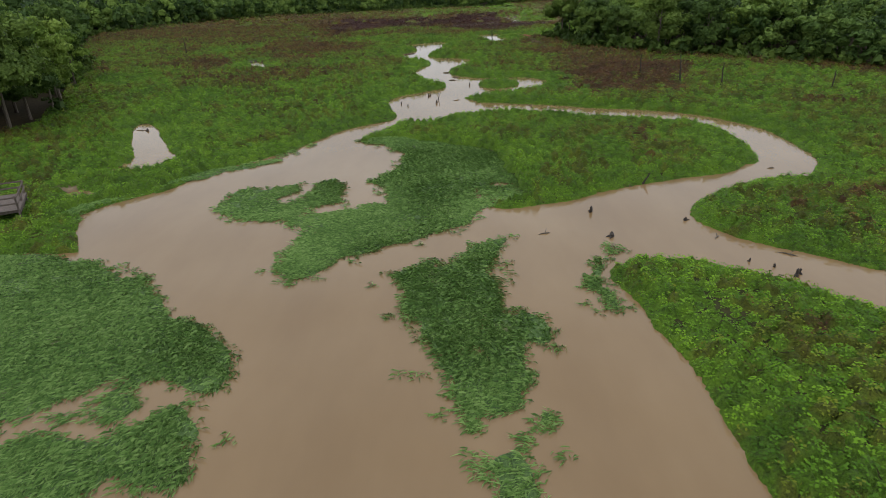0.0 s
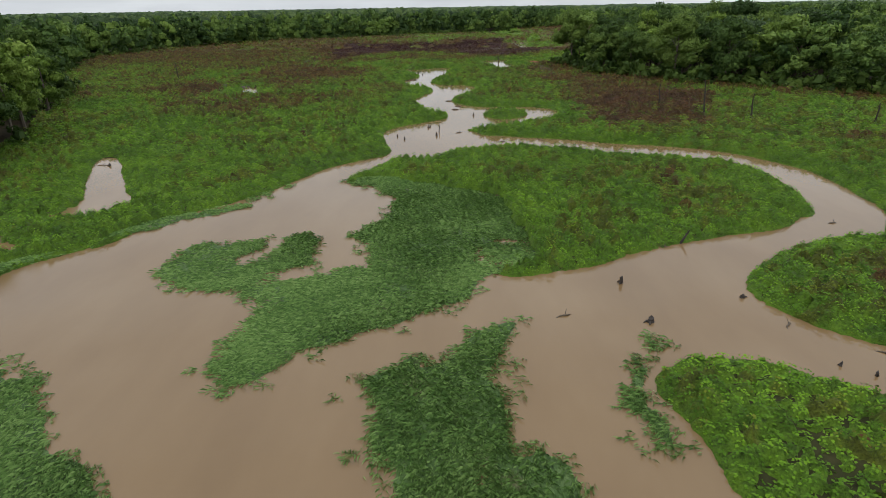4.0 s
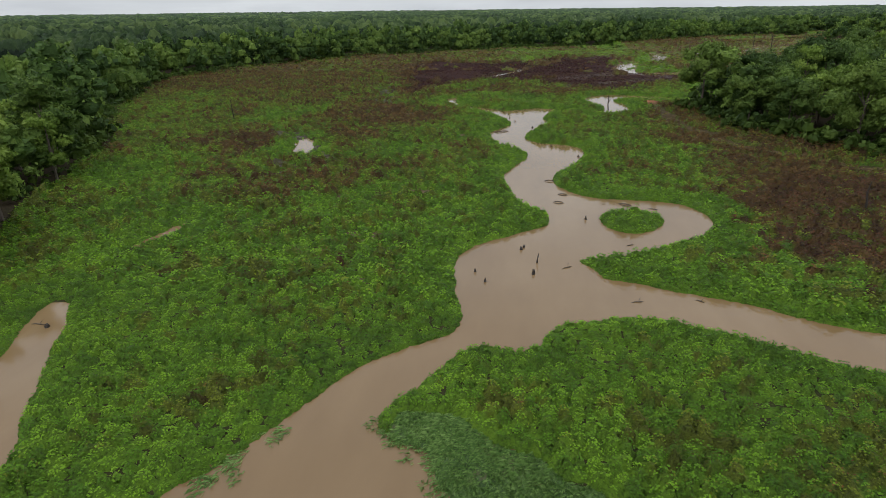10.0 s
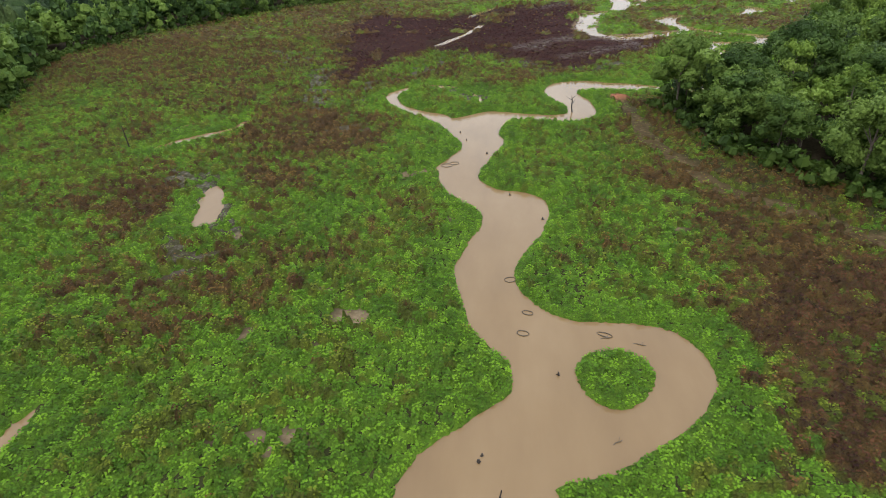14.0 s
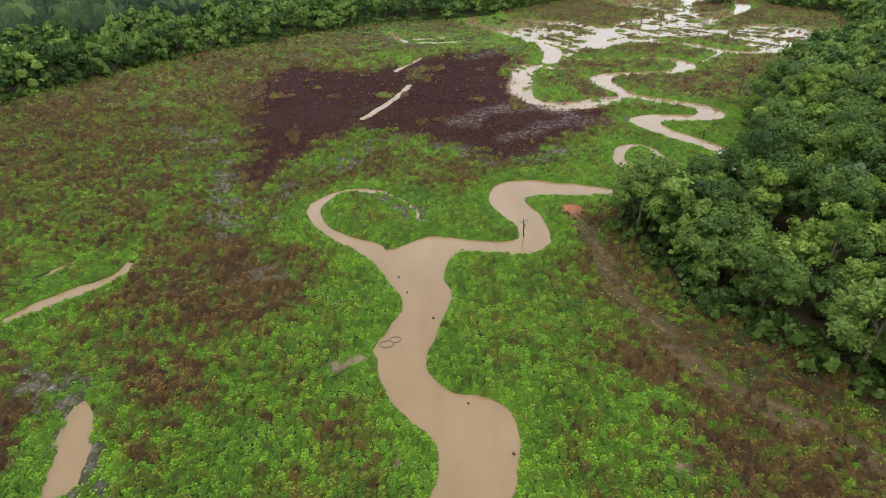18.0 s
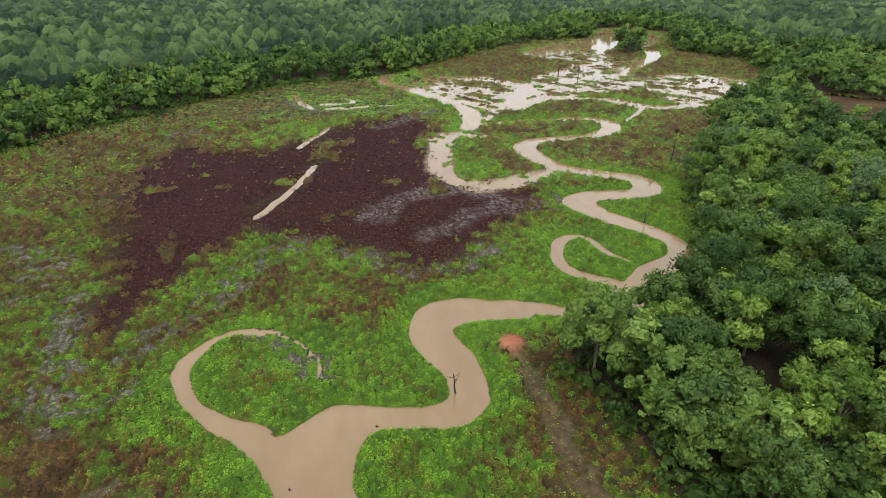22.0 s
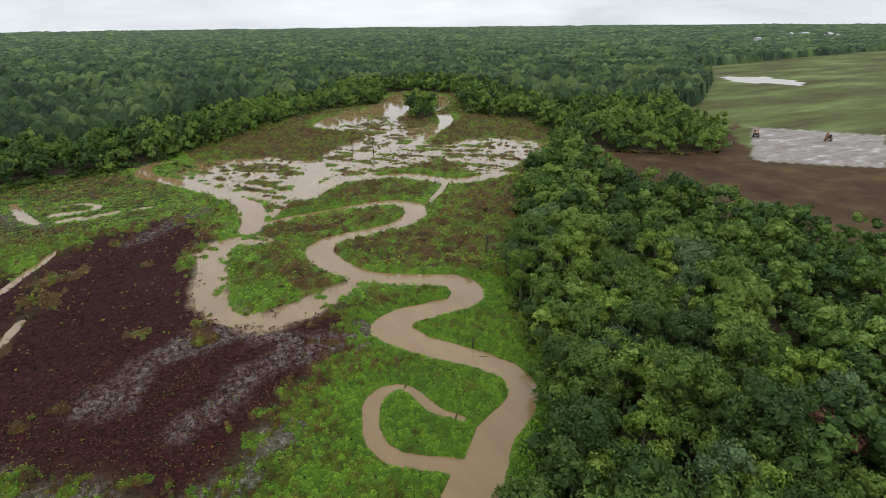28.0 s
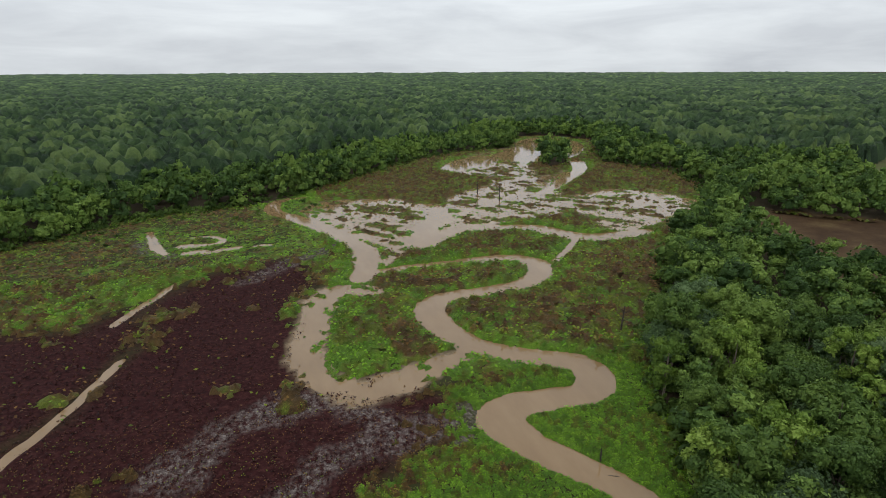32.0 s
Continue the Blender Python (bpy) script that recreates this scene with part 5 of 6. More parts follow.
def crown_leaves(rng, lobes, sprays, rx, rz, base, leaf, lobe_size=0.42, sides=8, levels=4, core=0.74):
    """A crown of many sprays of leaves, set in uneven bunches round dense cores; the cores come first."""
    cores, leaves, tones = [], [], ([], [])
    for i in range(lobes):
        a, up = i * 2.399 + rng.uniform(-0.4, 0.4), rng.uniform(-0.95, 1.0)
        ring = math.sqrt(max(0.0, 1 - up * up * 0.9)) * rng.uniform(0.35, 0.85)
        c = np.array([rx * ring * math.cos(a), rx * ring * math.sin(a), base + rz * (1 + up * 0.75)])
        r = rx * lobe_size * rng.uniform(0.65, 1.25)
        lv, lf = lobe(rng, sides, levels)
        # the inner boughs: ragged overlapping sprays, each tilted its own way
        q = (c + lv * r * core * np.array([1.0, 1.0, 0.85]))[lf]
        mid = q.mean(1, keepdims=True)
        q = mid + (q - mid) * 1.15 + rng.normal(0, 0.055 * r, q.shape)
        cores.append(loose(q.reshape(-1, 3)))
        shade = rng.uniform(0, 1)
        tones[0].append(np.full(q.size // 3, shade))
        n = max(4, int(sprays * (r / (rx * lobe_size)) ** 1.5))
        # small bunches on the bough's surface, leaves about each
        hub = rng.normal(0, 1, (max(3, n // 9), 3))
        hub[:, 2] = np.abs(hub[:, 2]) * 0.95 - 0.35
        hub /= np.linalg.norm(hub, axis=1)[:, None]
        out = rng.uniform(0.78, 1.16, len(hub))
        pick = rng.integers(0, len(hub), n)
        u = hub[pick] + rng.normal(0, 0.17, (n, 3))
        u /= np.linalg.norm(u, axis=1)[:, None]
        p = c + u * (r * out[pick] * rng.uniform(0.9, 1.06, n))[:, None] * np.array([1, 1, 0.88])
        t1 = np.cross(u, rng.normal(0, 1, (n, 3)))
        t1 /= np.linalg.norm(t1, axis=1)[:, None]
        t2 = np.cross(u, t1) + u * rng.normal(0, 0.4, n)[:, None]
        t1 = t1 + u * rng.normal(0, 0.55, n)[:, None]
        s = leaf * rng.uniform(0.55, 1.3, n)[:, None]
        leaves.append(loose(np.stack([p - t1 * s, p - t2 * s * 0.72, p + t1 * s, p + t2 * s * 0.72], 1).reshape(-1, 3)))
        tones[1].append(np.full(4 * n, shade))
    return (*joined(cores + leaves), np.concatenate(tones[0] + tones[1]))


def tree(rng, height, spread_, material, lobes=24, per_lobe=165, leaf=0.20):
    """A broadleaved tree: a tapered trunk with limbs, and a crown of many sprays."""
    root = new("tree")
    base = height * 0.14
    bm = bmesh.new()
    lean = rng.uniform(-0.5, 0.5, 2)
    tube(bm, [(0, 0, -0.3), (lean[0] * 0.3, lean[1] * 0.3, height * 0.25), (lean[0], lean[1], height * 0.55), (lean[0] * 1.2, lean[1] * 1.2, height * 0.72)], [0.24, 0.19, 0.13, 0.03])
    for k in range(5):
        a, h0 = k * 1.1 + rng.uniform(0, 0.6), height * rng.uniform(0.25, 0.48)
        r = spread_ * rng.uniform(0.18, 0.3)
        tube(bm, [(lean[0] * 0.6, lean[1] * 0.6, h0), (0.5 * r * math.cos(a), 0.5 * r * math.sin(a), h0 + height * 0.09), (r * math.cos(a), r * math.sin(a), h0 + height * 0.17)], [0.10, 0.07, 0.02], 5)
    part("trunk", bm, M_BARK, root)
    v, f, tone = crown_leaves(rng, lobes, per_lobe, spread_, (height - base) / 2 * 0.95, base, leaf, 0.34, 10, 5, core=0.58)
    crown = new("crown", mesh_from("crown", v, f, material))
    toned(crown.data, tone)
    crown.parent = root
    return root


trng = np.random.default_rng(21)
TREES = []
for k in range(7):
    TREES.append((tree(trng, trng.uniform(11.5, 14.5), trng.uniform(4.4, 6.0), M_TREE), "green broadleaved tree with a rounded dense crown"))
for k in range(2):
    TREES.append((tree(trng, trng.uniform(12, 14.5), trng.uniform(3.0, 3.8), M_TREE_YELLOW, 16), "yellow-green narrow tree with a light crown"))
for k in range(2):
    TREES.append((tree(trng, trng.uniform(11, 13.5), trng.uniform(4.4, 5.6), M_TREE_GREY), "grey-green broadleaved tree with a wide crown"))
TREES.append((tree(trng, 12.0, 4.6, M_TREE_RUST, 16, 110), "dead tree with rust-brown withered leaves"))


def plant_woods():
    """The nearest trees one by one, then the woods behind them."""
    r = np.random.default_rng(33)
    p = jittered(r, -140, 190, 40, 330, 6.6)
    x, y = p[:, 0], p[:, 1]
    m = wood_mask(x, y)
    east = (x > 18) & (x < 30 + 0.55 * (y - 60)) & (x < 150) & (y > 95)
    west = (x < -45) & (x > -80) & (y < 125) & (y > 60)
    m &= np.hypot(x - 26.0, y - 187.0) > 4.0
    sing = m & (east | west)
    near_edge = sing & (((x < 150) & (y < 300) & east) | west)
    idx = np.flatnonzero(near_edge)
    centre = np.hypot(x[idx] - 60, y[idx] - 205)
    idx = idx[np.argsort(np.where(x[idx] < 0, 0, centre))][:160]
    chosen = np.zeros(len(p), bool)
    chosen[idx] = True
    first = {}
    for i in idx:
        k = int(r.choice(12, p=[0.08] * 7 + [0.14] * 2 + [0.08] * 2 + [0.0]))
        root, label = TREES[k]
        s = r.uniform(0.8, 1.15)
        z = float(ground_height(x[i:i + 1], y[i:i + 1])[0])
        mtx = pose(x[i], y[i], z, 0, 0, math.degrees(r.uniform(0, 6.28)))
        if k in first:
            ob = copy_thing(root, mtx)
        else:
            first[k], ob = True, root
            ob.matrix_basis = mtx
            tagged(ob, label, "tree", "trees of the wood")
        ob.scale = (s, s, s * r.uniform(0.92, 1.1))
    rust = TREES[11][0]
    rust.matrix_basis = pose(84.5, 177, 0.2, 0, 0, 40)
    tagged(rust, TREES[11][1], "tree", "trees of the wood")
    # the rest of the woods: finer crowns beside the flight, coarser ones far off
    q = jittered(r, -240, 330, 30, 660, 6.7)
    qx_, qy_ = q[:, 0], q[:, 1]
    ok = wood_mask(qx_, qy_) & (np.hypot(qx_ - 26.0, qy_ - 187.0) > 4.0)
    ok &= (qx_ > -40 - 0.98 * (qy_ + 20)) & (qx_ < 40 + 1.5 * (qy_ + 30)) & (qy_ > 0.3 * np.abs(qx_) - 30)
    near = np.zeros(len(q), bool)
    for a, c in zip(x[chosen], y[chosen]):
        near |= (qx_ - a) ** 2 + (qy_ - c) ** 2 < 13
    ok &= ~near & ((sample(F_EDGE, qx_, qy_, 60.0) < 44) | (qx_ > 20) & (qx_ < 330) & (qy_ < 430))
    q = q[ok]
    beside = (q[:, 0] > 15) & (q[:, 0] < 165) & (q[:, 1] < 320) | (q[:, 1] < 130) & (q[:, 0] > -95)
    for near_by, lobes, per, leaf, size in ((True, 12, 46, 0.32, 0.40), (False, 7, 17, 0.60, 0.46)):
        g = q[beside == near_by]
        shapes = [crown_leaves(r, lobes, per, r.uniform(4.0, 5.6), r.uniform(4.4, 6.0), 0.6, leaf, size, 9 if near_by else 6, 5 if near_by else 3, 0.55 if near_by else 0.62) for _ in range(10)]
        h = ground_height(g[:, 0], g[:, 1])
        sc = r.uniform(0.78, 1.22, len(g)) * (1 + 0.12 * fbm(g[:, 0], g[:, 1], 40, 2, 71))
        light = fbm(g[:, 0], g[:, 1], 45, 2, 72) + r.normal(0, 0.45, len(g)) > 0.5
        scatter("woodland", g[~light], h[~light], sc[~light], shapes, r, M_FAR, "dense green woodland round the marsh", "woods")
        scatter("yellowing_woodland", g[light], h[light], sc[light] * 0.95, shapes, r, M_FAR_YELLOW, "yellow-green trees among the woodland", "woods")


plant_woods()


def plant_shrubs():
    """Bushes along the feet of the woods and scattered over the marsh's northern rim."""
    r = np.random.default_rng(91)
    shapes = [crown_leaves(r, 3, 17, 1.4, 0.8, -0.1, 0.25, 0.62, 6, 3, 0.6) for _ in range(6)]
    p = jittered(r, -140, 230, 60, 600, 2.6)
    x, y = p[:, 0], p[:, 1]
    d = sample(F_EDGE, x, y, 60.0)
    rim = np.where(y > 215, 24.0, 3.5) * np.where(x < -40, 1.0, np.where(y > 330, 0.8, 0.14))
    clump = fbm(x, y, 9, 3, 92)
    chance = np.where(d > -1.5, 0.85, np.exp(d / np.maximum(rim, 0.5) * 2.2) * (clump > -0.05) * 0.6)
    chance = np.where((x < -40) & (y < 120), chance * 0.25, chance)
    east = (x > 18) & (y < 280)
    chance = np.where((y > 325) & (x < 45) & (clump > 0), chance * 2.0 + 0.26, chance)
    chance = np.where(east & (d > -1.0) & (d < 6), 0.95, np.where(east & (d > -5.5) & (y < 200), 0.45 * (clump > -0.1), chance))
    ok = (r.uniform(0, 1, len(x)) < chance) & (d < np.where(east, 8, 5)) & (d > -26) & (sample(F_WATER, x, y, 6.0) > 1.8) & ~inside_ring(x, y, FIELDS)
    p = p[ok]
    scatter("shrubs", p, ground_height(p[:, 0], p[:, 1]) - 0.2, r.uniform(0.45, 1.15, len(p)) * np.where(sample(F_EDGE, p[:, 0], p[:, 1], 60.0) > -3, np.where((p[:, 0] > 18) & (p[:, 1] < 280), 1.75, np.where(p[:, 1] > 120, 1.7, 1.15)), 0.75), shapes, r, M_SHRUB, "dark green bushes at the foot of the woods", "bushes")


plant_shrubs()


def far_canopy():
    """The closed canopy of the plain beyond, tree top by tree top, out to the horizon."""
    ring_r = np.geomspace(170, 4850, 470)
    ang = np.linspace(-1.10, 1.30, 560)
    a, rr = np.meshgrid(ang, ring_r)
    x, y = (rr * np.sin(a)).ravel(), (100 + rr * np.cos(a)).ravel()
    far = step(900, 2500, np.hypot(x, y))
    d, tone, gap, _ = cells(x + 2 * fbm(x, y, 5, 2, 84), y + 2 * fbm(x, y, 5, 2, 85), 9.0, 301)
    d2, tone2, gap2, _ = cells(x, y, 30.0, 311)
    d3, tone3, gap3, _ = cells(x, y, 3.4, 321)
    z = 3.5 + 8.0 * np.clip(1 - (d / 0.95) ** 2.2, 0, 1) * (0.3 + 0.7 * step(0.0, 0.4, gap)) * (0.6 + 0.6 * tone) + 1.6 * np.clip(1 - d3, 0, 1) + 1.0 * fbm(x, y, 4, 2, 81) + 2.0 * fbm(x, y, 60, 2, 82) + 7 * far * fbm(x, y, 240, 2, 83)
    wood = wood_mask(x, y) & ~((x > 20) & (x < 330) & (y < 430)) & (sample(F_EDGE, x, y, 60.0) > 40)
    z = z + np.random.default_rng(87).normal(0, 0.6, x.shape)
    z = np.where(wood, z, 0.5)
    v = np.stack([x, y, z], 1)
    n, m = a.shape
    i = (np.arange(n - 1)[:, None] * m + np.arange(m - 1)[None]).ravel()
    f = np.stack([i, i + m, i + m + 1, i + 1], 1)
    f = f[wood[f].any(1)]
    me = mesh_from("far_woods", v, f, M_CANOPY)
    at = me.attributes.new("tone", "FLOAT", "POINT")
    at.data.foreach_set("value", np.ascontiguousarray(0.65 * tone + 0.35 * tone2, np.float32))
    tagged(new("far_woods", me), "unbroken green woods of the distant plain", "woods", kind="stuff")


far_canopy()


# ---------------------------------------------------------------- drowned wood
M_DRIFT = bark_material("silty_driftwood", (0.035, 0.026, 0.018), (0.12, 0.09, 0.06))
drng = np.random.default_rng(5)


def stump(x, y, height, radius, label, lean=0.0):
    """A broken, drowned stump: a splintered post on a flared foot."""
    root = new("stump")
    radius, height = radius * 0.6, height * 0.62
    root.matrix_basis = pose(x, y, 0, 0, lean, float(drng.uniform(0, 360)))
    bm = bmesh.new()
    tube(bm, [(0, 0, -0.7), (0, 0, 0.02), (0.04, 0.02, height * 0.5), (0.02, -0.03, height * 0.85)], [radius * 1.5, radius * 1.25, radius, radius * 0.85], 9)
    for v in bm.verts:
        if v.co.z > height * 0.8:
            v.co.z += float(drng.uniform(-0.1, 0.25)) * height
        v.co += Vector((float(drng.uniform(-1, 1)), float(drng.uniform(-1, 1)), 0)) * radius * 0.14
    part("trunk_base", bm, M_DEADWOOD, root)
    for k in range(2):
        bm = bmesh.new()
        a = float(drng.uniform(0, 6.28))
        ln = radius * float(drng.uniform(2.0, 3.6))
        tube(bm, [(0, 0, height * 0.3), (ln * 0.5 * math.cos(a), ln * 0.5 * math.sin(a), height * 0.22), (ln * math.cos(a), ln * math.sin(a), -0.05)], [radius * 0.5, radius * 0.38, radius * 0.15], 6)
        part("root_spur", bm, M_DEADWOOD, root)
    return tagged(root, label, "stump", "drowned stumps")


for x, y, h, r in ((10.4, 42.6, 0.75, 0.17), (10.7, 37.9, 0.45, 0.26), (16.7, 40.6, 0.3, 0.2), (19.7, 31.6, 0.8, 0.16), (20.1, 31.9, 0.6, 0.12), (22.6, 35.2, 0.3, 0.15), (19.1, 32.9, 0.4, 0.1), (18.0, 33.7, 0.35, 0.1), (-36.6, 73.0, 0.45, 0.22)):
    stump(x, y, h, r, "dark broken stump standing in silty water")
for x, y, h, r in ((0.6, 139.3, 0.4, 0.16), (4.6, 131.9, 0.5, 0.18), (3.9, 102.3, 0.7, 0.14), (-2.7, 92.7, 0.5, 0.17), (-2.5, 93.3, 0.4, 0.14), (-1.5, 87.2, 0.7, 0.2), (-6.5, 87.0, 0.5, 0.12), (-5.5, 85.1, 0.5, 0.12), (-7.7, 166.2, 0.5, 0.15), (-6.4, 162.0, 0.5, 0.13), (-2.8, 155.7, 0.4, 0.2), (2.6, 174.4, 0.3, 0.2)):
    stump(x, y, h, r, "small dark stump in the river channel")


def dead_post(x, y, height, radius, lean, label, branches=0, category="post"):
    """A dead standing trunk: slightly bent, with a split top and short stubs."""
    root = new("dead_tree" if branches else "dead_post")
    root.matrix_basis = pose(x, y, 0, lean, lean * 0.4, float(drng.uniform(0, 360)))
    bm = bmesh.new()
    b = float(drng.uniform(-0.12, 0.12))
    tube(bm, [(0, 0, -0.5), (b, 0, height * 0.35), (-b, b, height * 0.7), (0, b, height)], [radius * 1.2, radius, radius * 0.8, radius * 0.45], 8)
    part("shaft", bm, M_DEADWOOD, root)
    for k in range(max(2, branches)):
        bm = bmesh.new()
        a, z0 = float(drng.uniform(0, 6.28)), height * float(drng.uniform(0.45, 0.92))
        ln = (0.28 if branches else 0.07) * height * float(drng.uniform(0.6, 1.2))
        c, s = math.cos(a), math.sin(a)
        tube(bm, [(0, 0, z0), (ln * 0.5 * c, ln * 0.5 * s, z0 + ln * 0.3), (ln * c, ln * s, z0 + ln * 0.75)], [radius * 0.5, radius * 0.35, radius * 0.1], 5)
        part("branch_stub", bm, M_DEADWOOD, root)
    return tagged(root, label, category, "dead trunks in the marsh")


for x, y, h, lean in ((33.4, 107.0, 3.9, 2), (37.4, 98.5, 5.2, 7), (41.7, 93.6, 3.9, -2), (56.0, 89.3, 3.1, 1), (-64.5, 156.5, 4.5, 4)):
    dead_post(x, y, h, 0.11, lean, "thin dark dead post in browned weeds")
dead_post(-1.2, 89.7, 0.9, 0.06, 1, "thin dead pole standing in the river")
dead_post(16.2, 48.9, 1.1, 0.08, 28, "slanting dead pole at the water's edge")
dead_post(13.6, 178.8, 3.2, 0.12, 8, "forked dead trunk standing at the bank", 4, "dead tree")
dead_post(66.4, 227.5, 2.4, 0.12, 3, "bare dead trunk standing at the bank", 5, "dead tree")
dead_post(117.4, 392.4, 7.0, 0.2, 2, "bare dead trunk on the flooded flats", 6, "dead tree")
dead_post(113.1, 407.3, 6.0, 0.18, -3, "bare dead trunk on the flooded flats", 6, "dead tree")
dead_post(92.9, 263.7, 6.5, 0.17, 3, "bare dead trunk in front of the wood", 7, "dead tree")
dead_post(128.2, 279.3, 6.0, 0.17, -2, "bare dead trunk in front of the wood", 7, "dead tree")


def drift_log(x, y, length, radius, heading, label):
    """A half-sunk log with a broken limb."""
    root = new("driftwood_log")
    root.matrix_basis = pose(x, y, 0.0, 0, 0, heading)
    bm = bmesh.new()
    tube(bm, [(-length / 2, 0, -0.04), (-length * 0.2, 0.06, 0.03), (length * 0.2, -0.05, 0.06), (length / 2, 0.02, -0.02)], [radius * 0.7, radius, radius * 0.9, radius * 0.4], 8)
    part("log", bm, M_DRIFT, root)
    bm = bmesh.new()
    tube(bm, [(length * 0.1, 0, 0.05), (length * 0.2, length * 0.1, 0.22), (length * 0.3, length * 0.16, 0.3)], [radius * 0.5, radius * 0.35, radius * 0.1], 5)
    part("limb", bm, M_DRIFT, root)
    return tagged(root, label, "log", "driftwood in the river")


for x, y, ln, a in ((6.6, 82.9, 1.6, 20), (11.4, 83.7, 1.2, -30), (1.4, 88.9, 1.9, 40), (8.7, 107.6, 1.6, 10), (11.6, 106.8, 1.9, -12), (7.6, 95.1, 1.5, 35), (66.5, 224.2, 2.6, -25), (28.8, 52.6, 1.2, 15), (17.6, 37.4, 1.3, 60), (20.8, 34.6, 1.8, -35), (-37.6, 73.3, 1.9, 5), (6.3, 38.6, 1.5, 25), (13.0, 47.6, 1.4, 20), (14.8, 48.3, 1.0, -15)):
    drift_log(x, y, ln * 0.7, 0.05, a, "half-sunk grey-brown driftwood log in silty water")


def debris_ring(x, y, rx, ry):
    """A floating ring of matted dead stems caught on a snag."""
    root = new("debris_raft")
    root.matrix_basis = pose(x, y, 0.0, 0, 0, float(drng.uniform(-25, 25)))
    for name, k0, k1 in (("stem_arc", 0.0, 3.4), ("stem_arc", 3.3, 6.4)):
        bm = bmesh.new()
        line = [(rx * math.cos(k0 + (k1 - k0) * i / 10) * float(drng.uniform(0.9, 1.1)), ry * math.sin(k0 + (k1 - k0) * i / 10) * float(drng.uniform(0.9, 1.1)), 0.03) for i in range(11)]
        tube(bm, line, [0.03 + 0.035 * math.sin(math.pi * i / 10) for i in range(11)], 5)
        part(name, bm, M_DRIFT, root)
    return tagged(root, "floating ring of matted dead stems", "debris", "debris in the river")


for x, y, rx, ry in ((0.1, 117.3, 0.6, 0.5), (1.7, 111.3, 0.55, 0.35), (1.1, 108.0, 0.55, 0.4), (8.7, 108.1, 0.7, 0.3), (-9.0, 150.3, 0.9, 0.7), (-7.9, 151.2, 0.7, 0.6)):
    debris_ring(x, y, rx, ry)


# ---------------------------------------------------------------- the viewing deck at the west bank
def viewing_deck():
    deck = new("viewing_deck")
    deck.matrix_basis = pose(-34.6, 43.6, 0.0, 0, 0, 28)
    w, d, top = 3.6, 4.6, 1.15
    for ix in (-w / 2 + 0.1, w / 2 - 0.1):
        for iy in (-d / 2 + 0.1, 0.0, d / 2 - 0.1):
            bm = bmesh.new()
            box(bm, pose(ix, iy, top / 2 + 0.2), 0.13, 0.13, top + 1.7, 0.012)
            part("post", bm, M_PLANK, deck)
    for iy in (-d / 2 + 0.1, 0.0, d / 2 - 0.1):
        bm = bmesh.new()
        box(bm, pose(0, iy + 0.09, top - 0.16), w, 0.05, 0.2, 0.006)
        part("joist", bm, M_PLANK, deck)
    for ix in (-w / 2 - 0.0, w / 2 + 0.0):
        bm = bmesh.new()
        box(bm, pose(ix, 0, top - 0.14), 0.05, d, 0.22, 0.006)
        part("beam", bm, M_PLANK, deck)
        for z in (top + 0.95, top + 0.5):
            bm = bmesh.new()
            box(bm, pose(ix, 0, z), 0.05, d, 0.12, 0.008)
            part("rail", bm, M_PLANK, deck)
        bm = bmesh.new()
        box(bm, pose(ix * 0.96, 0.6, top / 2 - 0.05, 38, 0, 0), 0.05, 0.1, 1.7, 0.006)
        part("brace", bm, M_PLANK, deck)
    for iy in (-d / 2, d / 2):
        for z in (top + 0.95, top + 0.5):
            bm = bmesh.new()
            box(bm, pose(0, iy, z), w, 0.05, 0.12, 0.008)
            part("rail", bm, M_PLANK, deck)
    n = 30
    for k in range(n):
        bm = bmesh.new()
        box(bm, pose(0, -d / 2 + (k + 0.5) * d / n, top + float(drng.uniform(-0.004, 0.004))), w + float(drng.uniform(0, 0.06)), d / n - 0.015, 0.035, 0.004)
        part("plank", bm, M_PLANK, deck)
    tagged(deck, "weathered brown wooden viewing deck with railings on posts", "deck")


viewing_deck()


# ---------------------------------------------------------------- far off: machines on the pad, houses in the plain
M_STEEL = bark_material("worn_machine_paint", (0.15, 0.08, 0.035), (0.24, 0.13, 0.055))
M_DARK = bark_material("dark_rubber_and_steel", (0.015, 0.014, 0.014), (0.05, 0.047, 0.045))
M_ROOF = bark_material("pale_metal_roof", (0.26, 0.27, 0.28), (0.38, 0.39, 0.40))
M_SIDING = bark_material("light_siding", (0.30, 0.29, 0.28), (0.42, 0.41, 0.39))


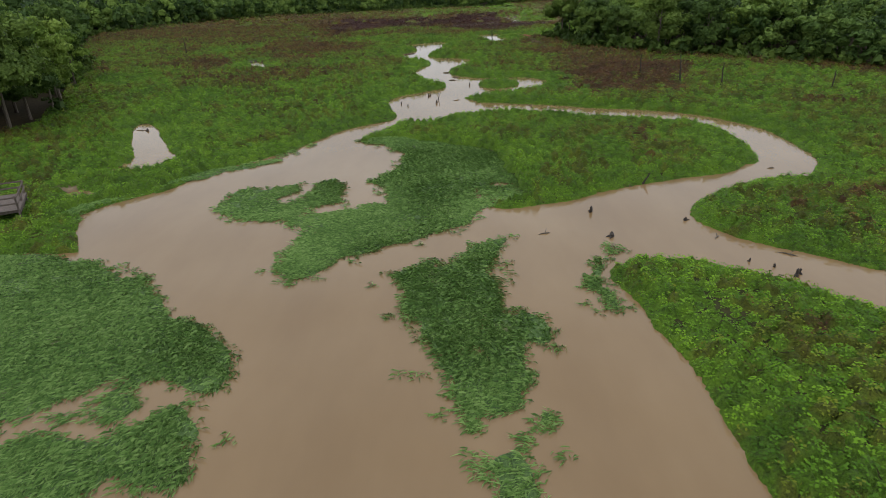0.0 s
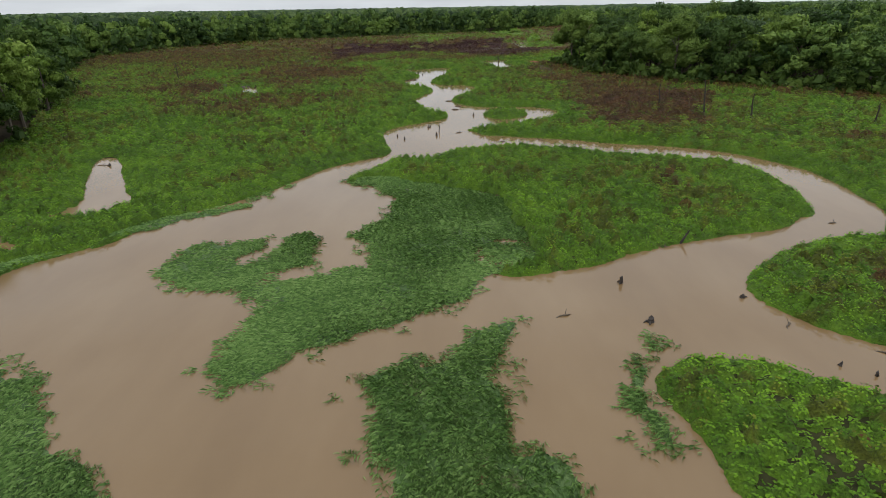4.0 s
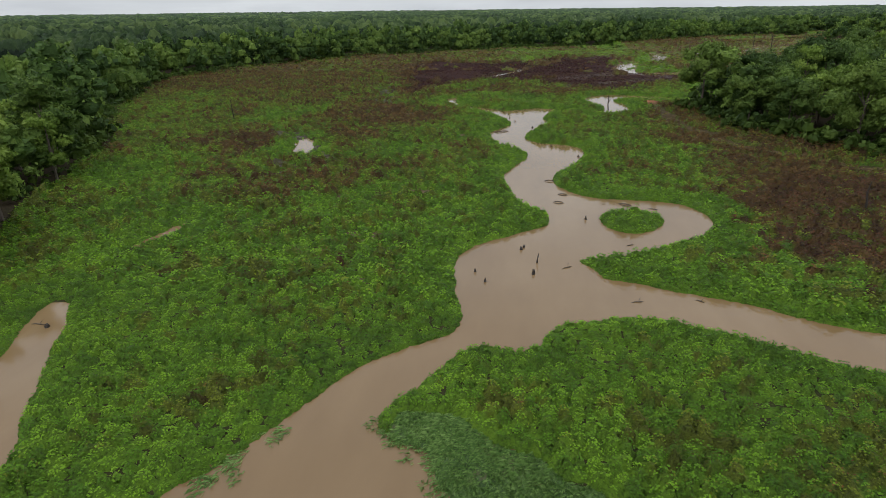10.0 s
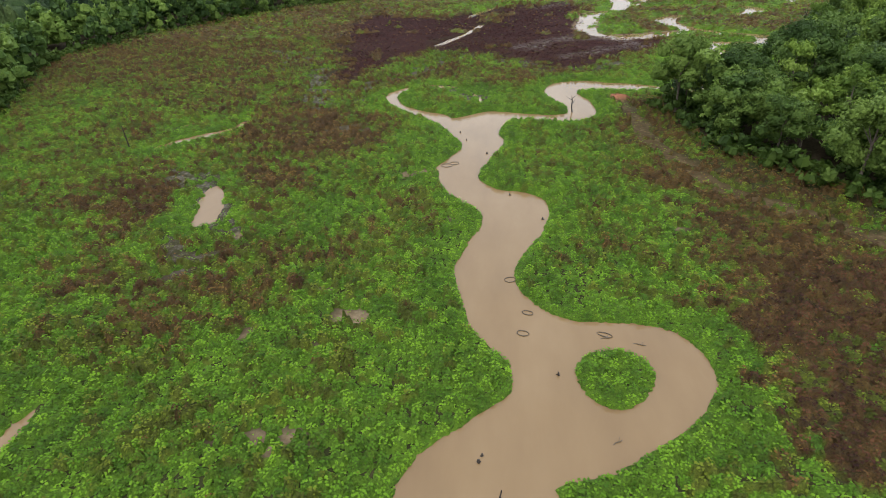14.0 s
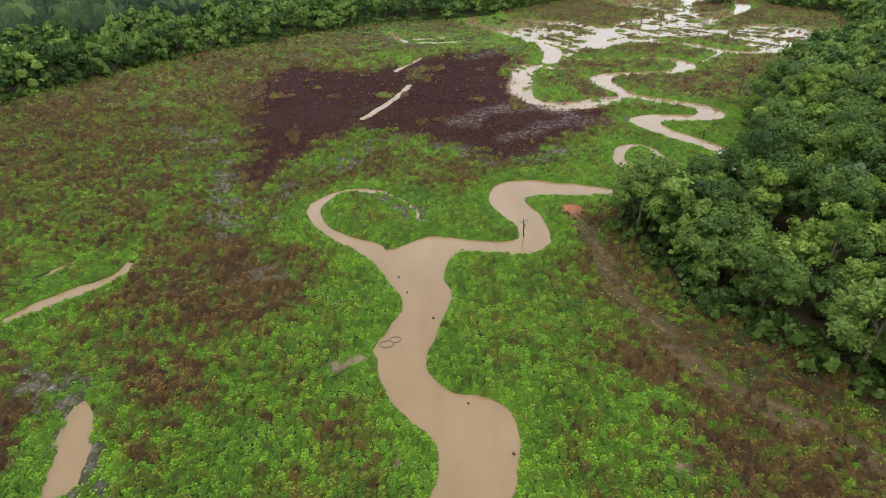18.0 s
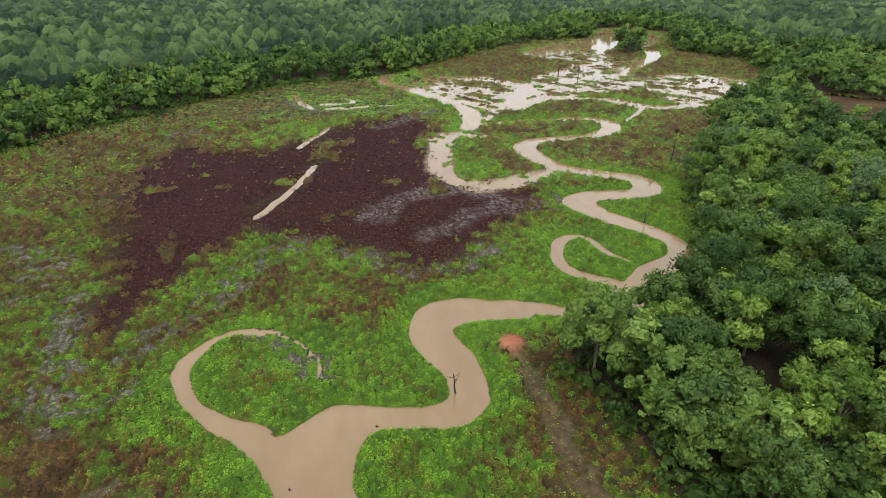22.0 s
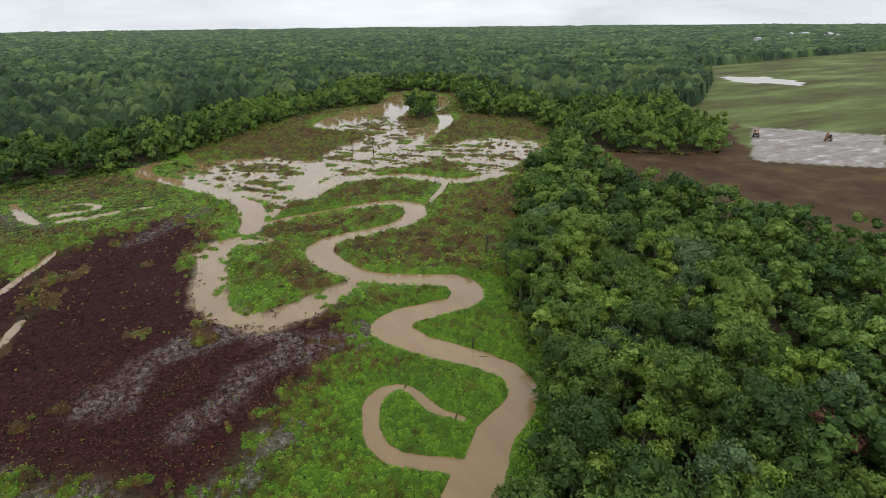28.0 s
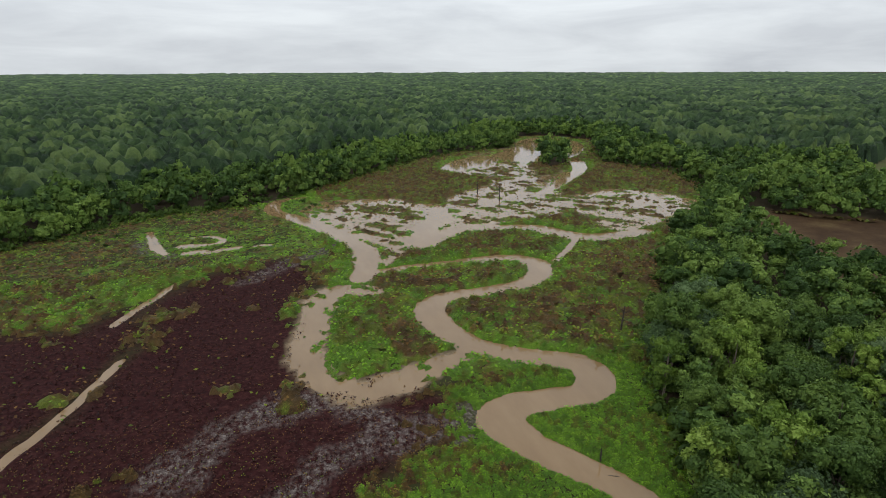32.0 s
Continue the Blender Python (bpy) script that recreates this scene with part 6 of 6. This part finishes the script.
def excavator(x, y, heading, label):
    """A tracked digger: two tracks, a turntable, body, cab, boom, arm and bucket."""
    root = new("excavator")
    root.matrix_basis = pose(x, y, float(ground_height(np.array([x]), np.array([y]))[0]), 0, 0, heading)
    for name, at, size, mat in (("track", (0, -1.2, 0.45), (4.2, 0.6, 0.9), M_DARK), ("track", (0, 1.2, 0.45), (4.2, 0.6, 0.9), M_DARK), ("body", (-0.5, 0, 1.7), (3.4, 2.6, 1.4), M_STEEL), ("cab", (0.8, 0.75, 2.3), (1.5, 1.1, 1.7), M_DARK), ("counterweight", (-2.3, 0, 1.7), (0.7, 2.5, 1.2), M_DARK)):
        bm = bmesh.new()
        box(bm, pose(*at), *size, 0.12)
        part(name, bm, mat, root)
    for name, line, radii in (("boom", [(1.2, -0.3, 2.0), (3.2, -0.3, 4.4), (5.2, -0.3, 4.0)], [0.32, 0.36, 0.22]), ("arm", [(5.2, -0.3, 4.2), (6.0, -0.3, 2.6), (5.8, -0.3, 1.2)], [0.22, 0.24, 0.16]), ("bucket", [(5.8, -0.3, 1.3), (5.5, -0.3, 0.7), (5.0, -0.3, 0.5)], [0.25, 0.55, 0.3])):
        bm = bmesh.new()
        tube(bm, line, radii, 6)
        part(name, bm, M_STEEL, root)
    return tagged(root, label, "excavator", "machines on the pad")


excavator(293.4, 328.0, 30, "worn orange tracked excavator on the muddy pad")
excavator(312.9, 304.2, 200, "dark-stained tracked excavator on the wet pad")


def far_house(x, y, length, width, height, heading):
    """A low house among the trees: walls and a gabled roof."""
    root = new("house")
    root.matrix_basis = pose(x, y, 2.0, 0, 0, heading)
    bm = bmesh.new()
    box(bm, pose(0, 0, height / 2), length, width, height, 0.05)
    part("wall", bm, M_SIDING, root)
    bm = bmesh.new()
    rise, a, b = width * 0.28, length / 2 + 0.5, width / 2 + 0.5
    ends = [[bm.verts.new((s_ * a, q, height + r)) for q, r in ((-b, 0.0), (0, rise), (b, 0.0), (b, -0.3), (0, rise - 0.3), (-b, -0.3))] for s_ in (-1, 1)]
    for k in range(6):
        bm.faces.new((ends[0][k], ends[0][(k + 1) % 6], ends[1][(k + 1) % 6], ends[1][k]))
    bm.faces.new(ends[0][::-1])
    bm.faces.new(ends[1])
    part("roof", bm, M_ROOF, root)
    return tagged(root, "low pale house with a light metal roof among far woods", "house", "houses of the far plain")


for hx, hy, hl, hh, ha in ((1635.1, 1152.7, 46, 12, 20), (1697.5, 1153, 40, 12, -15), (1652.8, 1062.8, 50, 12, 10), (1592.3, 1006, 36, 12, 35), (1243, 978.6, 30, 12, 5)):
    far_house(hx, hy, hl * 0.6, hl * 0.25, hh, ha)
